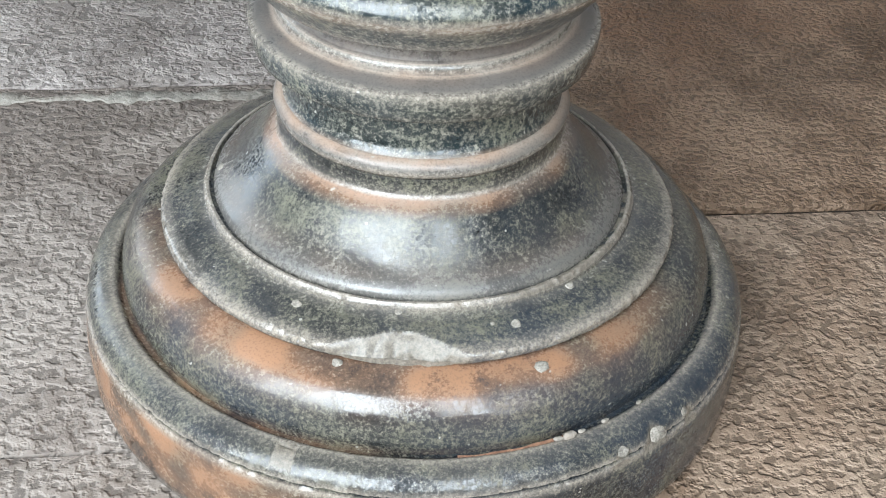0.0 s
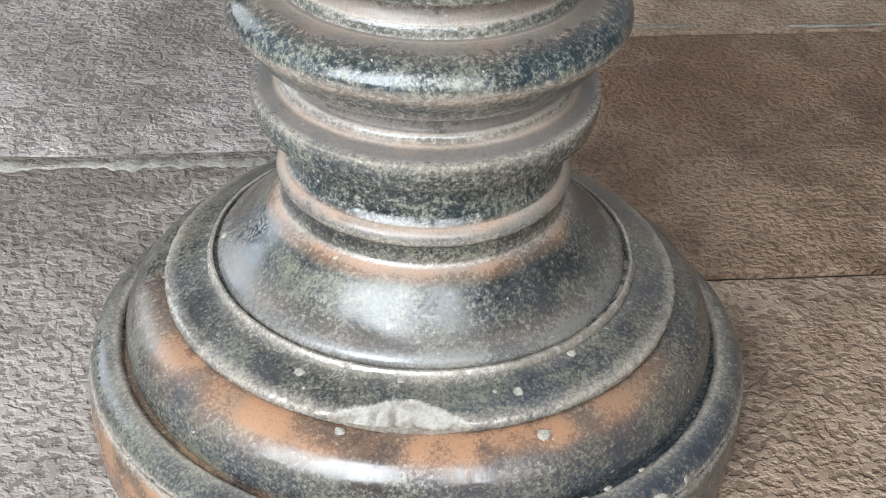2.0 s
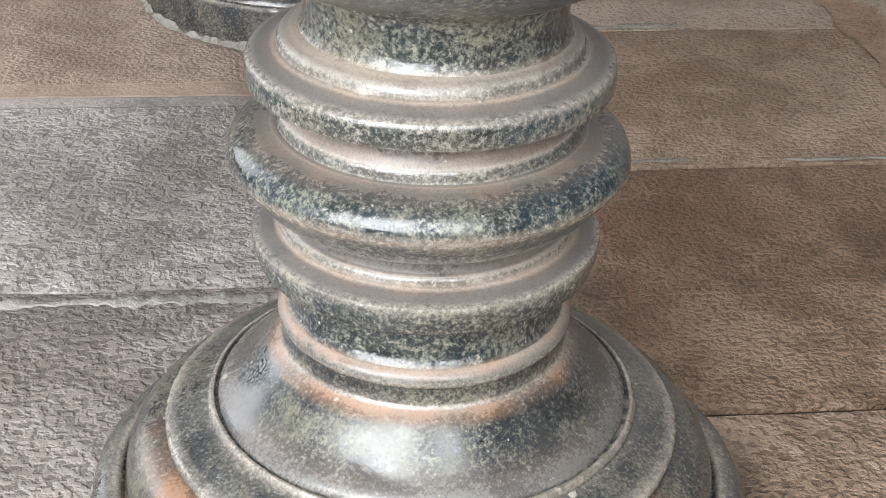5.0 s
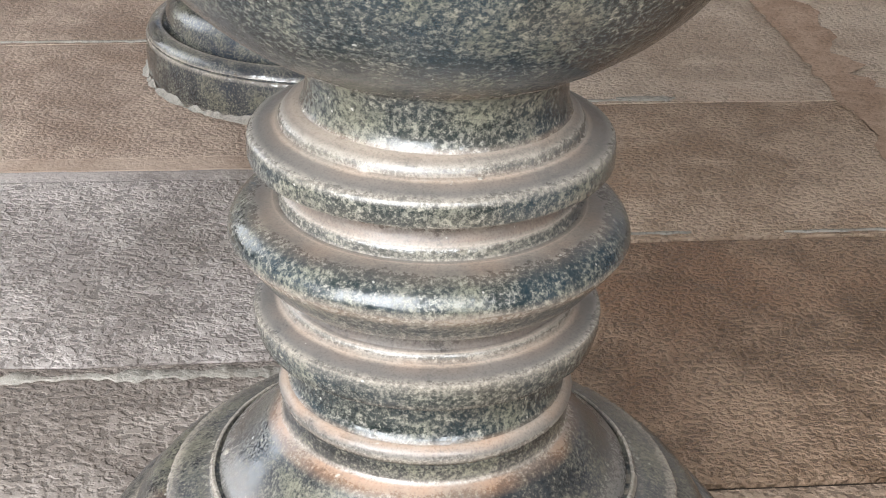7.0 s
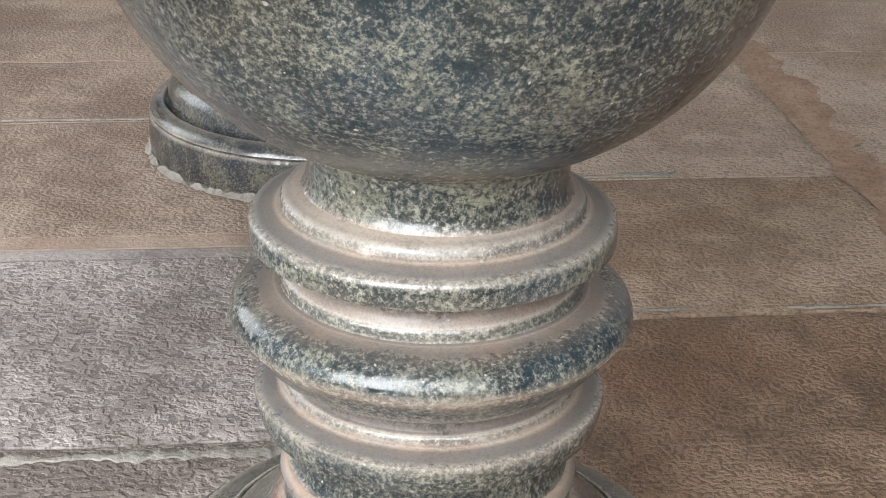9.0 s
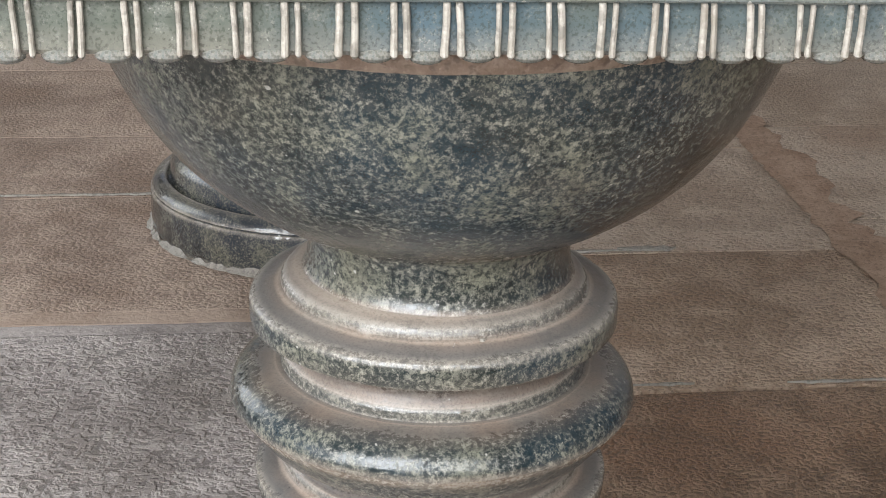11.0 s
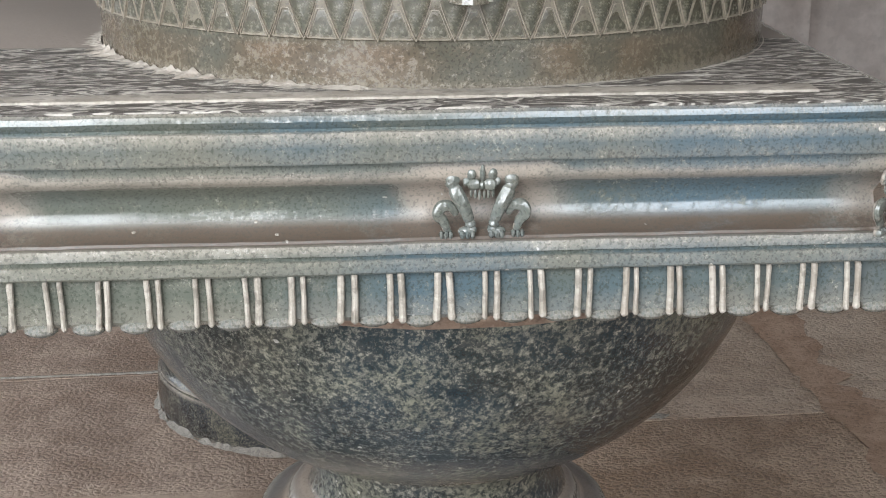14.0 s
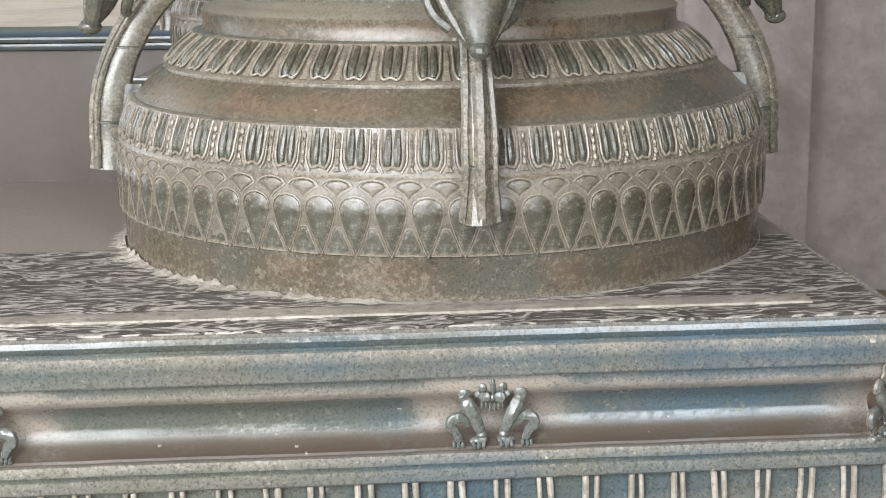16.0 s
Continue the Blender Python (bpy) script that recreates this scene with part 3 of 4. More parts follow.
        amt = max(0.0, 0.10 + 0.35 * b + 0.8 * left)
        inner.append(bm.verts.new((0.3352 * math.cos(a), 0.3352 * math.sin(a), 1.1895 + amt * max(0, 0.004 + 0.005 * q))))
        r1 = 0.3362 + amt * max(0.0, 0.002 + 0.003 * q)
        mid.append(bm.verts.new((r1 * math.cos(a), r1 * math.sin(a), 1.1905 + amt * max(0, 0.0015 + 0.002 * q))))
        r2 = 0.337 + amt * max(0.0, 0.012 + 0.016 * q)
        outer.append(bm.verts.new((r2 * math.cos(a), r2 * math.sin(a), 1.1903)))
    for k in range(900):
        j = (k + 1) % 900
        bm.faces.new((inner[k], inner[j], mid[j], mid[k])), bm.faces.new((mid[k], mid[j], outer[j], outer[k]))
    part("plaster_collar", bm, M_PLASTER, top, "ragged chalky plaster round the foot of the bell", 60)

    for k in range(4):
        copy_bracket(top, pose(0, 0, 0, 0, 0, -89.3 + PSI + 90 * k), k)
    return top


H, SX, SY = 0.392, -0.027, -0.030  # half depth of the slab, and its shift on the shaft
HX, CX = 0.588, -0.196  # half length of the slab, and its middle


def square_slab():
    """Square moulded slab: inset from the outer face, height, dust, worn."""
    rows = [(0.05, 1.180, 0, 0), (0.011, 1.1885, .3, .3), (0.006, 1.1892, .3, .6), (0.0025, 1.187, .15, .3), (0.001, 1.1825, 0, 0), (0.003, 1.1785, 0, 0), (0.005, 1.1765, 0, 0), (0.005, 1.1745, 0, 0), (0.0, 1.1735, .2, .8), (-0.0005, 1.162, .1, 0), (0.0, 1.1505, .1, .3), (0.001, 1.1485, 0, .2),
            (0.009, 1.148, 0, 0), (0.0085, 1.1415, .1, .2), (0.009, 1.1355, .5, .6), (0.0125, 1.1305, .6, .3), (0.019, 1.1262, .1, 0), (0.0265, 1.119, 0, 0), (0.0305, 1.110, 0, 0), (0.0295, 1.1005, .05, 0), (0.024, 1.0925, .15, 0), (0.016, 1.0868, .3, 0), (0.0105, 1.0848, .1, 0), (0.010, 1.0825, 0, 0), (0.0035, 1.0818, .3, .6), (0.0025, 1.0735, .1, .1), (0.0055, 1.0722, 0, 0), (0.0055, 1.0702, 0, 0), (0.0025, 1.069, .1, .4), (0.002, 1.0595, .1, .1), (0.0035, 1.0578, 0, .2), (0.0105, 1.0572, 0, 0), (0.010, 1.040, 0, 0), (0.0095, 1.0205, .2, .2), (0.0125, 1.0165, .3, .4), (0.10, 1.0155, 0, 0)]
    bm = bmesh.new()
    ld, lw, lc = (bm.verts.layers.float.new(k) for k in ("dust", "worn", "clay"))
    n, rings = 110, []
    for d, z, du, wo in rows:
        s, sx, ring = H - d, HX - d, []
        for a in range(4):
            for k in range(n):
                w = -1 + 2 * k / n
                x, y = ((w * sx, -s), (sx, w * s), (-w * sx, s), (-sx, -w * s))[a]
                x += CX
                q = noise.noise(Vector((x * 30, y * 30, z * 60)))
                v = bm.verts.new((x * (1 + 0.0012 * q), y * (1 + 0.0012 * q), z + 0.0006 * q + 0.0008 * noise.noise(Vector((x * 5, y * 5, 2)))))
                v[ld], v[lw] = du, wo
                if 1.082 < z < 1.146:  # lime left round the carved scrolls; dark reflection low in the hollow painted brown
                    near = min(abs(x - o) for o in (-0.393, 0.035, H)) if a in (0, 2) else min(abs(y), abs(abs(y) - H))
                    v[ld] = max(du, 0.9 * max(0.0, min(1.0, (0.075 + 0.02 * q - near) / 0.03)))
                    v[lc] = 1.0 if z < 1.0935 else 0.0
                ring.append(v)
        rings.append(ring)
    for a, b in zip(rings, rings[1:]):
        for k in range(4 * n):
            bm.faces.new((a[k], a[(k + 1) % (4 * n)], b[(k + 1) % (4 * n)], b[k]))
    bm.faces.new(rings[0]), bm.faces.new(rings[-1][::-1])
    return bm


def trim_slab(slab):
    """Upright ribs, scallops and leaf ornaments on the four faces."""
    rib = bmesh.new()
    pts = [Vector((0, -0.0005, 0.0195)), Vector((0, -0.003, 0.016)), Vector((0.0003, -0.0032, 0)), Vector((0, -0.003, -0.016)), Vector((0, -0.0035, -0.0205)), Vector((0, -0.001, -0.0225))]
    sweep(rib, pts, [0.0022, 0.0025, 0.0024, 0.0026, 0.0029, 0.0018], 8, 1.2, Vector((1, 0, 0)))
    lay = rib.verts.layers.float.new("worn")
    for v in rib.verts:
        v[lay] = 0.95
    first = part("rib", rib, M_RIB, slab, "pale worn upright rib")
    scal = bmesh.new()
    blob(scal, (0, 0.003, 0), (0.0140, 0.010, 0.0062), 12)
    lay = scal.verts.layers.float.new("worn")
    for v in scal.verts:
        v[lay] = 0.7
    sc = part("scallop", scal, M_SLAB, slab)
    orn = part("leaf_ornament", ornament(), M_SLAB, slab, "small carved scroll ornament with pale hollows")
    used = [False] * 3
    rng = random.Random(4)

    def place(i, ob, m):
        if used[i]:
            return share(ob.name.split(".")[0], ob.data, slab, m)
        used[i] = True
        ob.matrix_basis = m
        return ob

    gap = 0.0379
    # hand-cut spacing of the ribs on the entrance face, the rest regular
    uneven = [-0.3378, -0.3095, -0.2986, -0.2698, -0.2629, -0.2311, -0.2225, -0.1935, -0.1828, -0.1539, -0.1444, -0.1179, -0.1084, -0.0788, -0.0676, -0.0391, -0.0299, -0.0013, 0.0093, 0.0372, 0.047, 0.0742, 0.0836, 0.113, 0.1225, 0.1521, 0.1607, 0.1888, 0.1966, 0.2239, 0.2322, 0.261, 0.2697, 0.2982, 0.3079, 0.336, 0.345, 0.3725]
    # each face: turn, distance of the face, its span, first rib pair, ornaments
    faces = [(0, H, CX - HX, H, 0.0046, (-0.393, 0.035)), (90, H, -H, H, 0.0, (0.0,)), (180, H, -H, HX - CX, 0.01, (0.0, 0.39)), (270, HX - CX, -H, H, 0.0, (0.0,))]
    for turn, dist, lo, hi, first_u, ornaments in faces:
        turn = pose(0, 0, 0, 0, 0, turn)
        for k in range(-22, 23):
            u0 = k * gap + first_u
            for du in (-0.0053, 0.0053):
                own = [v for v in uneven if ornaments == (-0.393, 0.035) and abs(v - u0 - du) < 0.0085]
                if lo + 0.012 < u0 + du < hi - 0.012:
                    du = own[0] - u0 if own else du
                    place(0, first, turn @ Matrix.Translation((u0 + du + (0.0 if own else rng.uniform(-.0006, .0006)), -dist + 0.0098, 1.0385)) @ pose(0, 0, 0, 0, rng.uniform(-3.5, 2), 0) @ Matrix.Diagonal((rng.uniform(.85, 1.2), 1, rng.uniform(.96, 1.03), 1)))
            if lo + 0.02 < u0 + gap / 2 < hi - 0.02:
                place(1, sc, turn @ Matrix.Translation((u0 + gap / 2, -dist + 0.012, 1.0160 + rng.uniform(-.0012, .0005))))
        for u in ornaments:
            place(2, orn, turn @ Matrix.Translation((u, -dist + 0.016, 1.083)))
        place(2, orn, turn @ Matrix.Translation((hi - 0.016, -dist + 0.016, 1.083)) @ pose(0, 0, 0, 0, 0, 45) @ Matrix.Diagonal((1.25, 1, 1, 1)))


def ornament():
    """Carved relief about 8 cm wide: leafy crown, two banded legs in a V, curled haunches with feet."""
    bm = bmesh.new()
    for s in (-1, 1):
        leg = curve3([(s * 0.0245, -0.004, 0.0435), (s * 0.0205, -0.007, 0.035), (s * 0.0145, -0.008, 0.0245), (s * 0.0100, -0.007, 0.0135), (s * 0.0088, -0.006, 0.0065)])
        n = len(leg)
        sweep(bm, leg, [0.0058 + 0.0008 * math.sin(6.0 * i / n) - 0.0013 * (i in (3, 4, n - 7, n - 4)) for i in range(n)], 10, 0.9, Vector((0, 1, 0)))
        blob(bm, (s * 0.0235, -0.005, 0.0445), (0.0060, 0.006, 0.0055))
        haunch = curve3([(s * 0.0205, -0.003, 0.0185), (s * 0.0255, -0.005, 0.0245), (s * 0.0325, -0.006, 0.0245), (s * 0.0350, -0.006, 0.0185), (s * 0.0305, -0.005, 0.0130), (s * 0.0275, -0.004, 0.0060)])
        sweep(bm, haunch, [0.0032 + 0.0022 * math.sin(math.pi * i / (len(haunch) - 1)) for i in range(len(haunch))], 8, 0.9, Vector((0, 1, 0)))
        for k in range(3):
            blob(bm, (s * (0.0075 + 0.0042 * k), -0.0075, 0.0036), (0.0026, 0.007, 0.0034), 8)
            blob(bm, (s * (0.0252 + 0.0036 * k), -0.006, 0.0034), (0.0022, 0.006, 0.0032), 8)
        blob(bm, (s * 0.0118, -0.005, 0.0056), (0.0078, 0.006, 0.0038))
        # crown of leaves
        lobe = curve3([(s * 0.0030, -0.004, 0.0560), (s * 0.0080, -0.006, 0.0585), (s * 0.0140, -0.004, 0.0570), (s * 0.0132, -0.005, 0.0510)], 4)
        sweep(bm, lobe, [0.0030] * len(lobe), 6, 0.9, Vector((0, 1, 0)))
        blob(bm, (s * 0.0085, -0.007, 0.0492), (0.0046, 0.005, 0.0048))
        blob(bm, (s * 0.0062, -0.008, 0.0412), (0.0060, 0.006, 0.0046))
        blob(bm, (s * 0.0120, -0.005, 0.0432), (0.0034, 0.004, 0.0040), 8)
        for k in range(3):
            blob(bm, (s * (0.0018 + 0.0034 * k), -0.0055, 0.0345 - 0.0008 * (2 - k)), (0.0014, 0.003, 0.0038), 6)
    blob(bm, (0, -0.008, 0.0495), (0.0026, 0.005, 0.0070))
    blob(bm, (0, -0.008, 0.0405), (0.0030, 0.005, 0.0035))
    blob(bm, (0, -0.001, 0.0470), (0.0150, 0.004, 0.0110))
    lay, lw = bm.verts.layers.float.new("dust"), bm.verts.layers.float.new("worn")
    for v in bm.verts:
        v[lay], v[lw] = 0.95 if v.co.y > -0.0045 else 0.0, 0.25
        v.co.y = v.co.y * 0.75 + 0.0012 * noise.noise(v.co * 160)
        v.co.z *= 1.09
    return bm


def outline_pad(pts, depth, inset, material, name, parent, label="", lime=0.0):
    """A raised pad with a sunk border, in the x-z plane, facing -y."""
    bm = bmesh.new()
    lay, lw = bm.verts.layers.float.new("dust"), bm.verts.layers.float.new("worn")
    cx, cz = sum(p[0] for p in pts) / len(pts), sum(p[1] for p in pts) / len(pts)
    rows = []
    for k, y, du, wo in ((1.0, 0.003, .1, 0), (1.0, -0.0012, .6, .8), (1 - inset * 0.4, -0.0014, .6, .8), (1 - inset * 0.68, 0.0024, 0, 0), (1 - inset, -depth * 0.5, .1, .25), (0.8 - inset * 0.7, -depth, lime, 0), (0.35, -depth * 1.25, lime, 0)):
        ring = []
        for x, z in pts:
            v = bm.verts.new((cx + (x - cx) * k, y, cz + (z - cz) * k))
            v[lay], v[lw] = du, wo
            ring.append(v)
        rows.append(ring)
    n = len(pts)
    for a, b in zip(rows, rows[1:]):
        for k in range(n):
            bm.faces.new((a[k], a[(k + 1) % n], b[(k + 1) % n], b[k]))
    bm.faces.new(rows[-1])
    return part(name, bm, material, parent, label, 50)


def around(bell, ob, count, r, z, lean, offset=0.0):
    """Repeat a piece round the bell, facing outwards and leaning with its side."""
    name, me = ob.name.split(".")[0], ob.data
    for k in range(count):
        az = 360.0 * (k + offset) / count
        m = pose(0, 0, 0, 0, 0, az + PSI) @ Matrix.Translation((0, -r, z)) @ pose(0, 0, 0, -lean, 0, 0)
        if k == 0:
            ob.matrix_basis = m
        else:
            share(name, me, bell, m)


def carve_bell(bell):
    right = [(0.0, -0.0295), (0.0035, -0.022), (0.0076, -0.012), (0.0115, -0.001), (0.0140, 0.008), (0.0143, 0.014), (0.0124, 0.0195), (0.0075, 0.0235)]
    petal = right + [(0.0, 0.0252)] + [(-x, z) for x, z in reversed(right[1:])]
    around(bell, outline_pad(petal, 0.0022, 0.11, M_BELL, "petal", bell, "drop-shaped carved petal"), 67, 0.3374, 1.2590, -0.5, 0.776)
    fan = [(0.0, -0.0095), (0.0035, -0.005), (0.0095, -0.001), (0.0150, 0.0035), (0.0115, 0.0075), (0.006, 0.0095), (0.0, 0.0102), (-0.006, 0.0095), (-0.0115, 0.0075), (-0.0150, 0.0035), (-0.0095, -0.001), (-0.0035, -0.005)]
    around(bell, outline_pad(fan, 0.0012, 0.26, M_BELL, "fan_leaf", bell, "small fan leaf between the petals", 0.5), 67, 0.3366, 1.2880, 3.5, 0.276)
    # low wedge between the petal tips
    wedge = [(-0.013, -0.012), (0.013, -0.012), (0.003, 0.013), (-0.003, 0.013)]
    around(bell, outline_pad(wedge, 0.0006, 0.12, M_BELL, "wedge_leaf", bell), 67, 0.3368, 1.2430, -2.0, 0.276)
    def twin_cup(w, h):
        """Upright leaf: two rounded lobes side by side inside a raised U-shaped rim."""
        bm = bmesh.new()
        ld, lw = bm.verts.layers.float.new("dust"), bm.verts.layers.float.new("worn")
        rim = curve3([(-w, 0.0, h), (-w, -0.0016, 0.2 * h), (-0.96 * w, -0.0018, -0.5 * h), (-0.6 * w, -0.0018, -0.92 * h), (0.0, -0.0018, -0.80 * h), (0.6 * w, -0.0018, -0.92 * h), (0.96 * w, -0.0018, -0.5 * h), (w, -0.0016, 0.2 * h), (w, 0.0, h)], 3)
        sweep(bm, rim, [0.0013] * len(rim), 6, 1.0, Vector((0, 1, 0)))
        for v in bm.verts:
            v[lw], v[ld] = 0.85, 0.3
        for s in (-1, 1):
            lobe = curve3([(s * 0.40 * w, 0.0008, 0.98 * h), (s * 0.40 * w, -0.0006, 0.3 * h), (s * 0.43 * w, -0.0012, -0.35 * h), (s * 0.40 * w, 0.0004, -0.74 * h)], 3)
            k = len(lobe)
            sweep(bm, lobe, [0.30 * w * (0.75 + 0.35 * math.sin(math.pi * i / (k - 1)) + 0.15 * i / k) for i in range(k)], 8, 0.8, Vector((1, 0, 0)))
        return bm

    around(bell, part("cup_leaf", twin_cup(0.0100, 0.0182), M_BELL, bell, "upright carved leaf with two rounded lobes"), 64, 0.3290, 1.3222, 16.6, 0.91)
    bead = bmesh.new()
    for k in range(4):
        blob(bead, (0, -0.001, -0.010 + 0.0066 * k), (0.0024, 0.0026, 0.0034), 6)
    sweep(bead, [Vector((0, 0, 0.013)), Vector((0, -0.001, 0.0)), Vector((0, 0, -0.014)), Vector((0, 0, -0.017))], [0.0016, 0.0016, 0.0022, 0.0045], 6, 0.6, Vector((1, 0, 0)))
    for s in (-1, 1):  # thin stalks beside the beads, flaring at the foot
        stalk = curve3([(s * 0.0040, 0, 0.0145), (s * 0.0038, -0.0014, 0.002), (s * 0.0042, -0.0012, -0.010), (s * 0.0085, 0, -0.0175)], 3)
        sweep(bead, stalk, [0.0011] * len(stalk), 5, 1.0, Vector((0, 1, 0)))
    lw = bead.verts.layers.float.new("worn")
    for v in bead.verts:
        v[lw] = 0.8
        v.co.z *= 1.13
    around(bell, part("bead_stem", bead, M_BELL, bell, "beaded stem between the cup leaves"), 64, 0.3288, 1.3222, 16.6, 0.41)
    around(bell, part("shoulder_leaf", twin_cup(0.0104, 0.0205), M_BELL, bell, "carved twin-lobed leaf on the sloping shoulder"), 54, 0.2720, 1.3905, 44.0)
    bead2 = bmesh.new()
    sweep(bead2, [Vector((0, 0, 0.015)), Vector((0, -0.0022, 0.004)), Vector((0, -0.002, -0.009)), Vector((0, 0.0, -0.018))], [0.0015, 0.003, 0.0028, 0.006], 6, 0.5, Vector((1, 0, 0)))
    lw = bead2.verts.layers.float.new("worn")
    for v in bead2.verts:
        v[lw] = 0.7
    around(bell, part("upper_stem", bead2, M_BELL, bell), 54, 0.2715, 1.3895, 41.0, 0.5)


BRACKET = []


def copy_bracket(top, m, k):
    """Hanging scroll bracket on the bell's side: head, ridged tail, foot."""
    if BRACKET:
        src = BRACKET[0]
        ob = share("scroll_bracket", src.data, top, m)
        for c in src.children:
            share(c.name.split(".")[0], c.data, ob, Matrix())
        return tagged(ob, src["label"])
    bm = bmesh.new()
    path = curve3([(0.250, 0, 1.474), (0.274, 0, 1.462), (0.299, 0, 1.441), (0.322, 0, 1.411), (0.340, 0, 1.378), (0.3515, 0, 1.344), (0.3555, 0, 1.312), (0.3555, 0, 1.284), (0.356, 0, 1.263)])
    n = len(path)
    wid = [0.0135 - 0.003 * math.sin(math.pi * min(1, i / (n * 0.62))) + (0.004 * max(0, (i / n - 0.8) / 0.2)) for i in range(n)]
    sweep(bm, path, wid, 12, 1.4)
    ld, lw = bm.verts.layers.float.new("dust"), bm.verts.layers.float.new("worn")
    for v in bm.verts:
        q = noise.noise(v.co * 60)
        v[ld], v[lw] = 0.15 + 0.3 * max(0, q), 0.35
        v.co += Vector((q, noise.noise(v.co * 60 + Vector((5, 0, 0))), 0)) * 0.0007
    for v in bm.verts:
        v.co.x -= 0.010
    ob = part("scroll_bracket", bm, M_BELL, top, "carved scroll bracket with ridged hanging tail")
    ob.matrix_basis = m
    inward = Vector((-0.010, 0, 0))
    for s in (-1, 0, 1):
        bm = bmesh.new()
        line = [p + inward + Vector((0.0175 if s == 0 else 0.0125, s * w * 0.92, 0.002)) for p, w in zip(path, wid)][5:]
        sweep(bm, line, [(0.0034 if s else 0.0058) * (1 + 0.25 * noise.noise(p * 80)) for p in line], 6, 0.9)
        lr = bm.verts.layers.float.new("worn")
        for v in bm.verts:
            v[lr] = 0.55
        part("tail_ridge", bm, M_BELL, ob)
    for share_of, tall in ((0.46, 0.0030), (0.74, 0.0042)):
        bm = bmesh.new()
        i = int(n * share_of)
        blob(bm, path[i] + inward + Vector((0.002, 0, 0)), (0.0195, wid[i] * 1.16, tall), 12)
        part("tail_band", bm, M_BELL, ob)
    bm = bmesh.new()
    box(bm, 0.310, 0.350, -0.009, 0.009, 1.272, 1.352, 0.004)
    part("web", bm, M_BELL, ob)
    bm = bmesh.new()
    body = curve3([(0.312, 0, 1.535), (0.330, 0, 1.500), (0.342, 0, 1.468), (0.350, 0, 1.438), (0.3585, 0, 1.418), (0.364, 0, 1.404)])
    girth = [0.022, 0.031, 0.031, 0.022, 0.0125, 0.004]
    sweep(bm, body, [girth[min(4, i // 6)] + (girth[min(5, i // 6 + 1)] - girth[min(4, i // 6)]) * (i % 6) / 6 if i < 30 else 0.004 for i in range(len(body))], 16, 0.8)
    blob(bm, (0.361, 0, 1.410), (0.012, 0.0095, 0.0085), 12)
    for s in (-1, 1):
        crest = curve3([(0.318, s * 0.036, 1.52), (0.334, s * 0.036, 1.478), (0.345, s * 0.028, 1.448), (0.352, s * 0.014, 1.424), (0.357, s * 0.005, 1.412)])
        sweep(bm, crest, [0.0052] * len(crest), 8)
        wing = curve3([(0.300, s * 0.026, 1.49), (0.312, s * 0.040, 1.462), (0.318, s * 0.034, 1.438), (0.322, s * 0.02, 1.425)])
        sweep(bm, wing, [0.006] * len(wing), 8)
    ld = bm.verts.layers.float.new("dust")
    for v in bm.verts:
        v[ld] = 0.25 * max(0, noise.noise(v.co * 70))
    part("scroll_head", bm, M_BELL, ob, "rounded polished scroll head")
    BRACKET.append(ob)
    return ob


M_LICHEN = plain_stone("pale_lichen", (0.20, 0.182, 0.155), (0.42, 0.385, 0.335), 120, 0.7, 0.5, 0.002, (0.25, 0.2, 0.15), 0.3, 6, 300)
# crusts of pale lichen and lime: place, way out of the stone, size
SPOTS = [((0.1074, -0.2524, 0.2224), (0.13, -0.31, 0.94), 0.0058), ((0.1664, -0.191, 0.2288), (0.24, -0.27, 0.93), 0.0068), ((-0.0781, -0.2927, 0.195), (-0.08, -0.29, 0.95), 0.0062),
         ((0.135, -0.2841, 0.1914), (0.13, -0.27, 0.95), 0.0085), ((-0.2308, -0.0132, 0.2493), (-0.57, -0.05, 0.82), 0.006), ((-0.0168, -0.2503, 0.2306), (-0.05, -0.9, 0.4), 0.004),
         ((-0.1245, -0.2343, 0.2255), (-0.17, -0.3, 0.94), 0.006), ((0.0823, -0.2561, 0.2242), (0.1, -0.31, 0.94), 0.0025), ((0.2648, -0.2919, 0.1085), (0.47, -0.8, 0.37), 0.011),
         ((0.2256, -0.3226, 0.1102), (0.45, -0.67, 0.59), 0.007), ((0.2980, -0.2562, 0.1112), (0.74, -0.49, 0.46), 0.006), ((-0.1223, -0.4149, 1.0882), (0.05, -0.6, 0.8), 0.0016),
         ((-0.1392, -0.4075, 1.0967), (0.05, -0.83, 0.56), 0.0016), ((-0.235, -0.4199, 1.0916), (0.06, -0.56, 0.83), 0.0018), ((0.3587, -0.3947, 1.1687), (0.07, -1.0, 0.05), 0.0028), ((0.0482, -0.1575, 0.6712), (0.11, -0.37, 0.92), 0.0028)]


def lichen(top):
    for k, (p, nrm, size) in enumerate(SPOTS):
        bm = bmesh.new()
        blob(bm, (0, 0, 0), (size, size * 0.85, min(0.0014, size * 0.3)), 14)
        for v in bm.verts:
            v.co *= 1 + 0.35 * noise.noise(v.co * (1.6 / size) + Vector((k * 3.1, 0, 0)))
        ob = part("lichen_spot", bm, M_LICHEN, top, "pale crusty lichen spot", 60)
        ob.matrix_basis = Matrix.Translation(p) @ Vector(nrm).to_track_quat("Z", "Y").to_matrix().to_4x4()


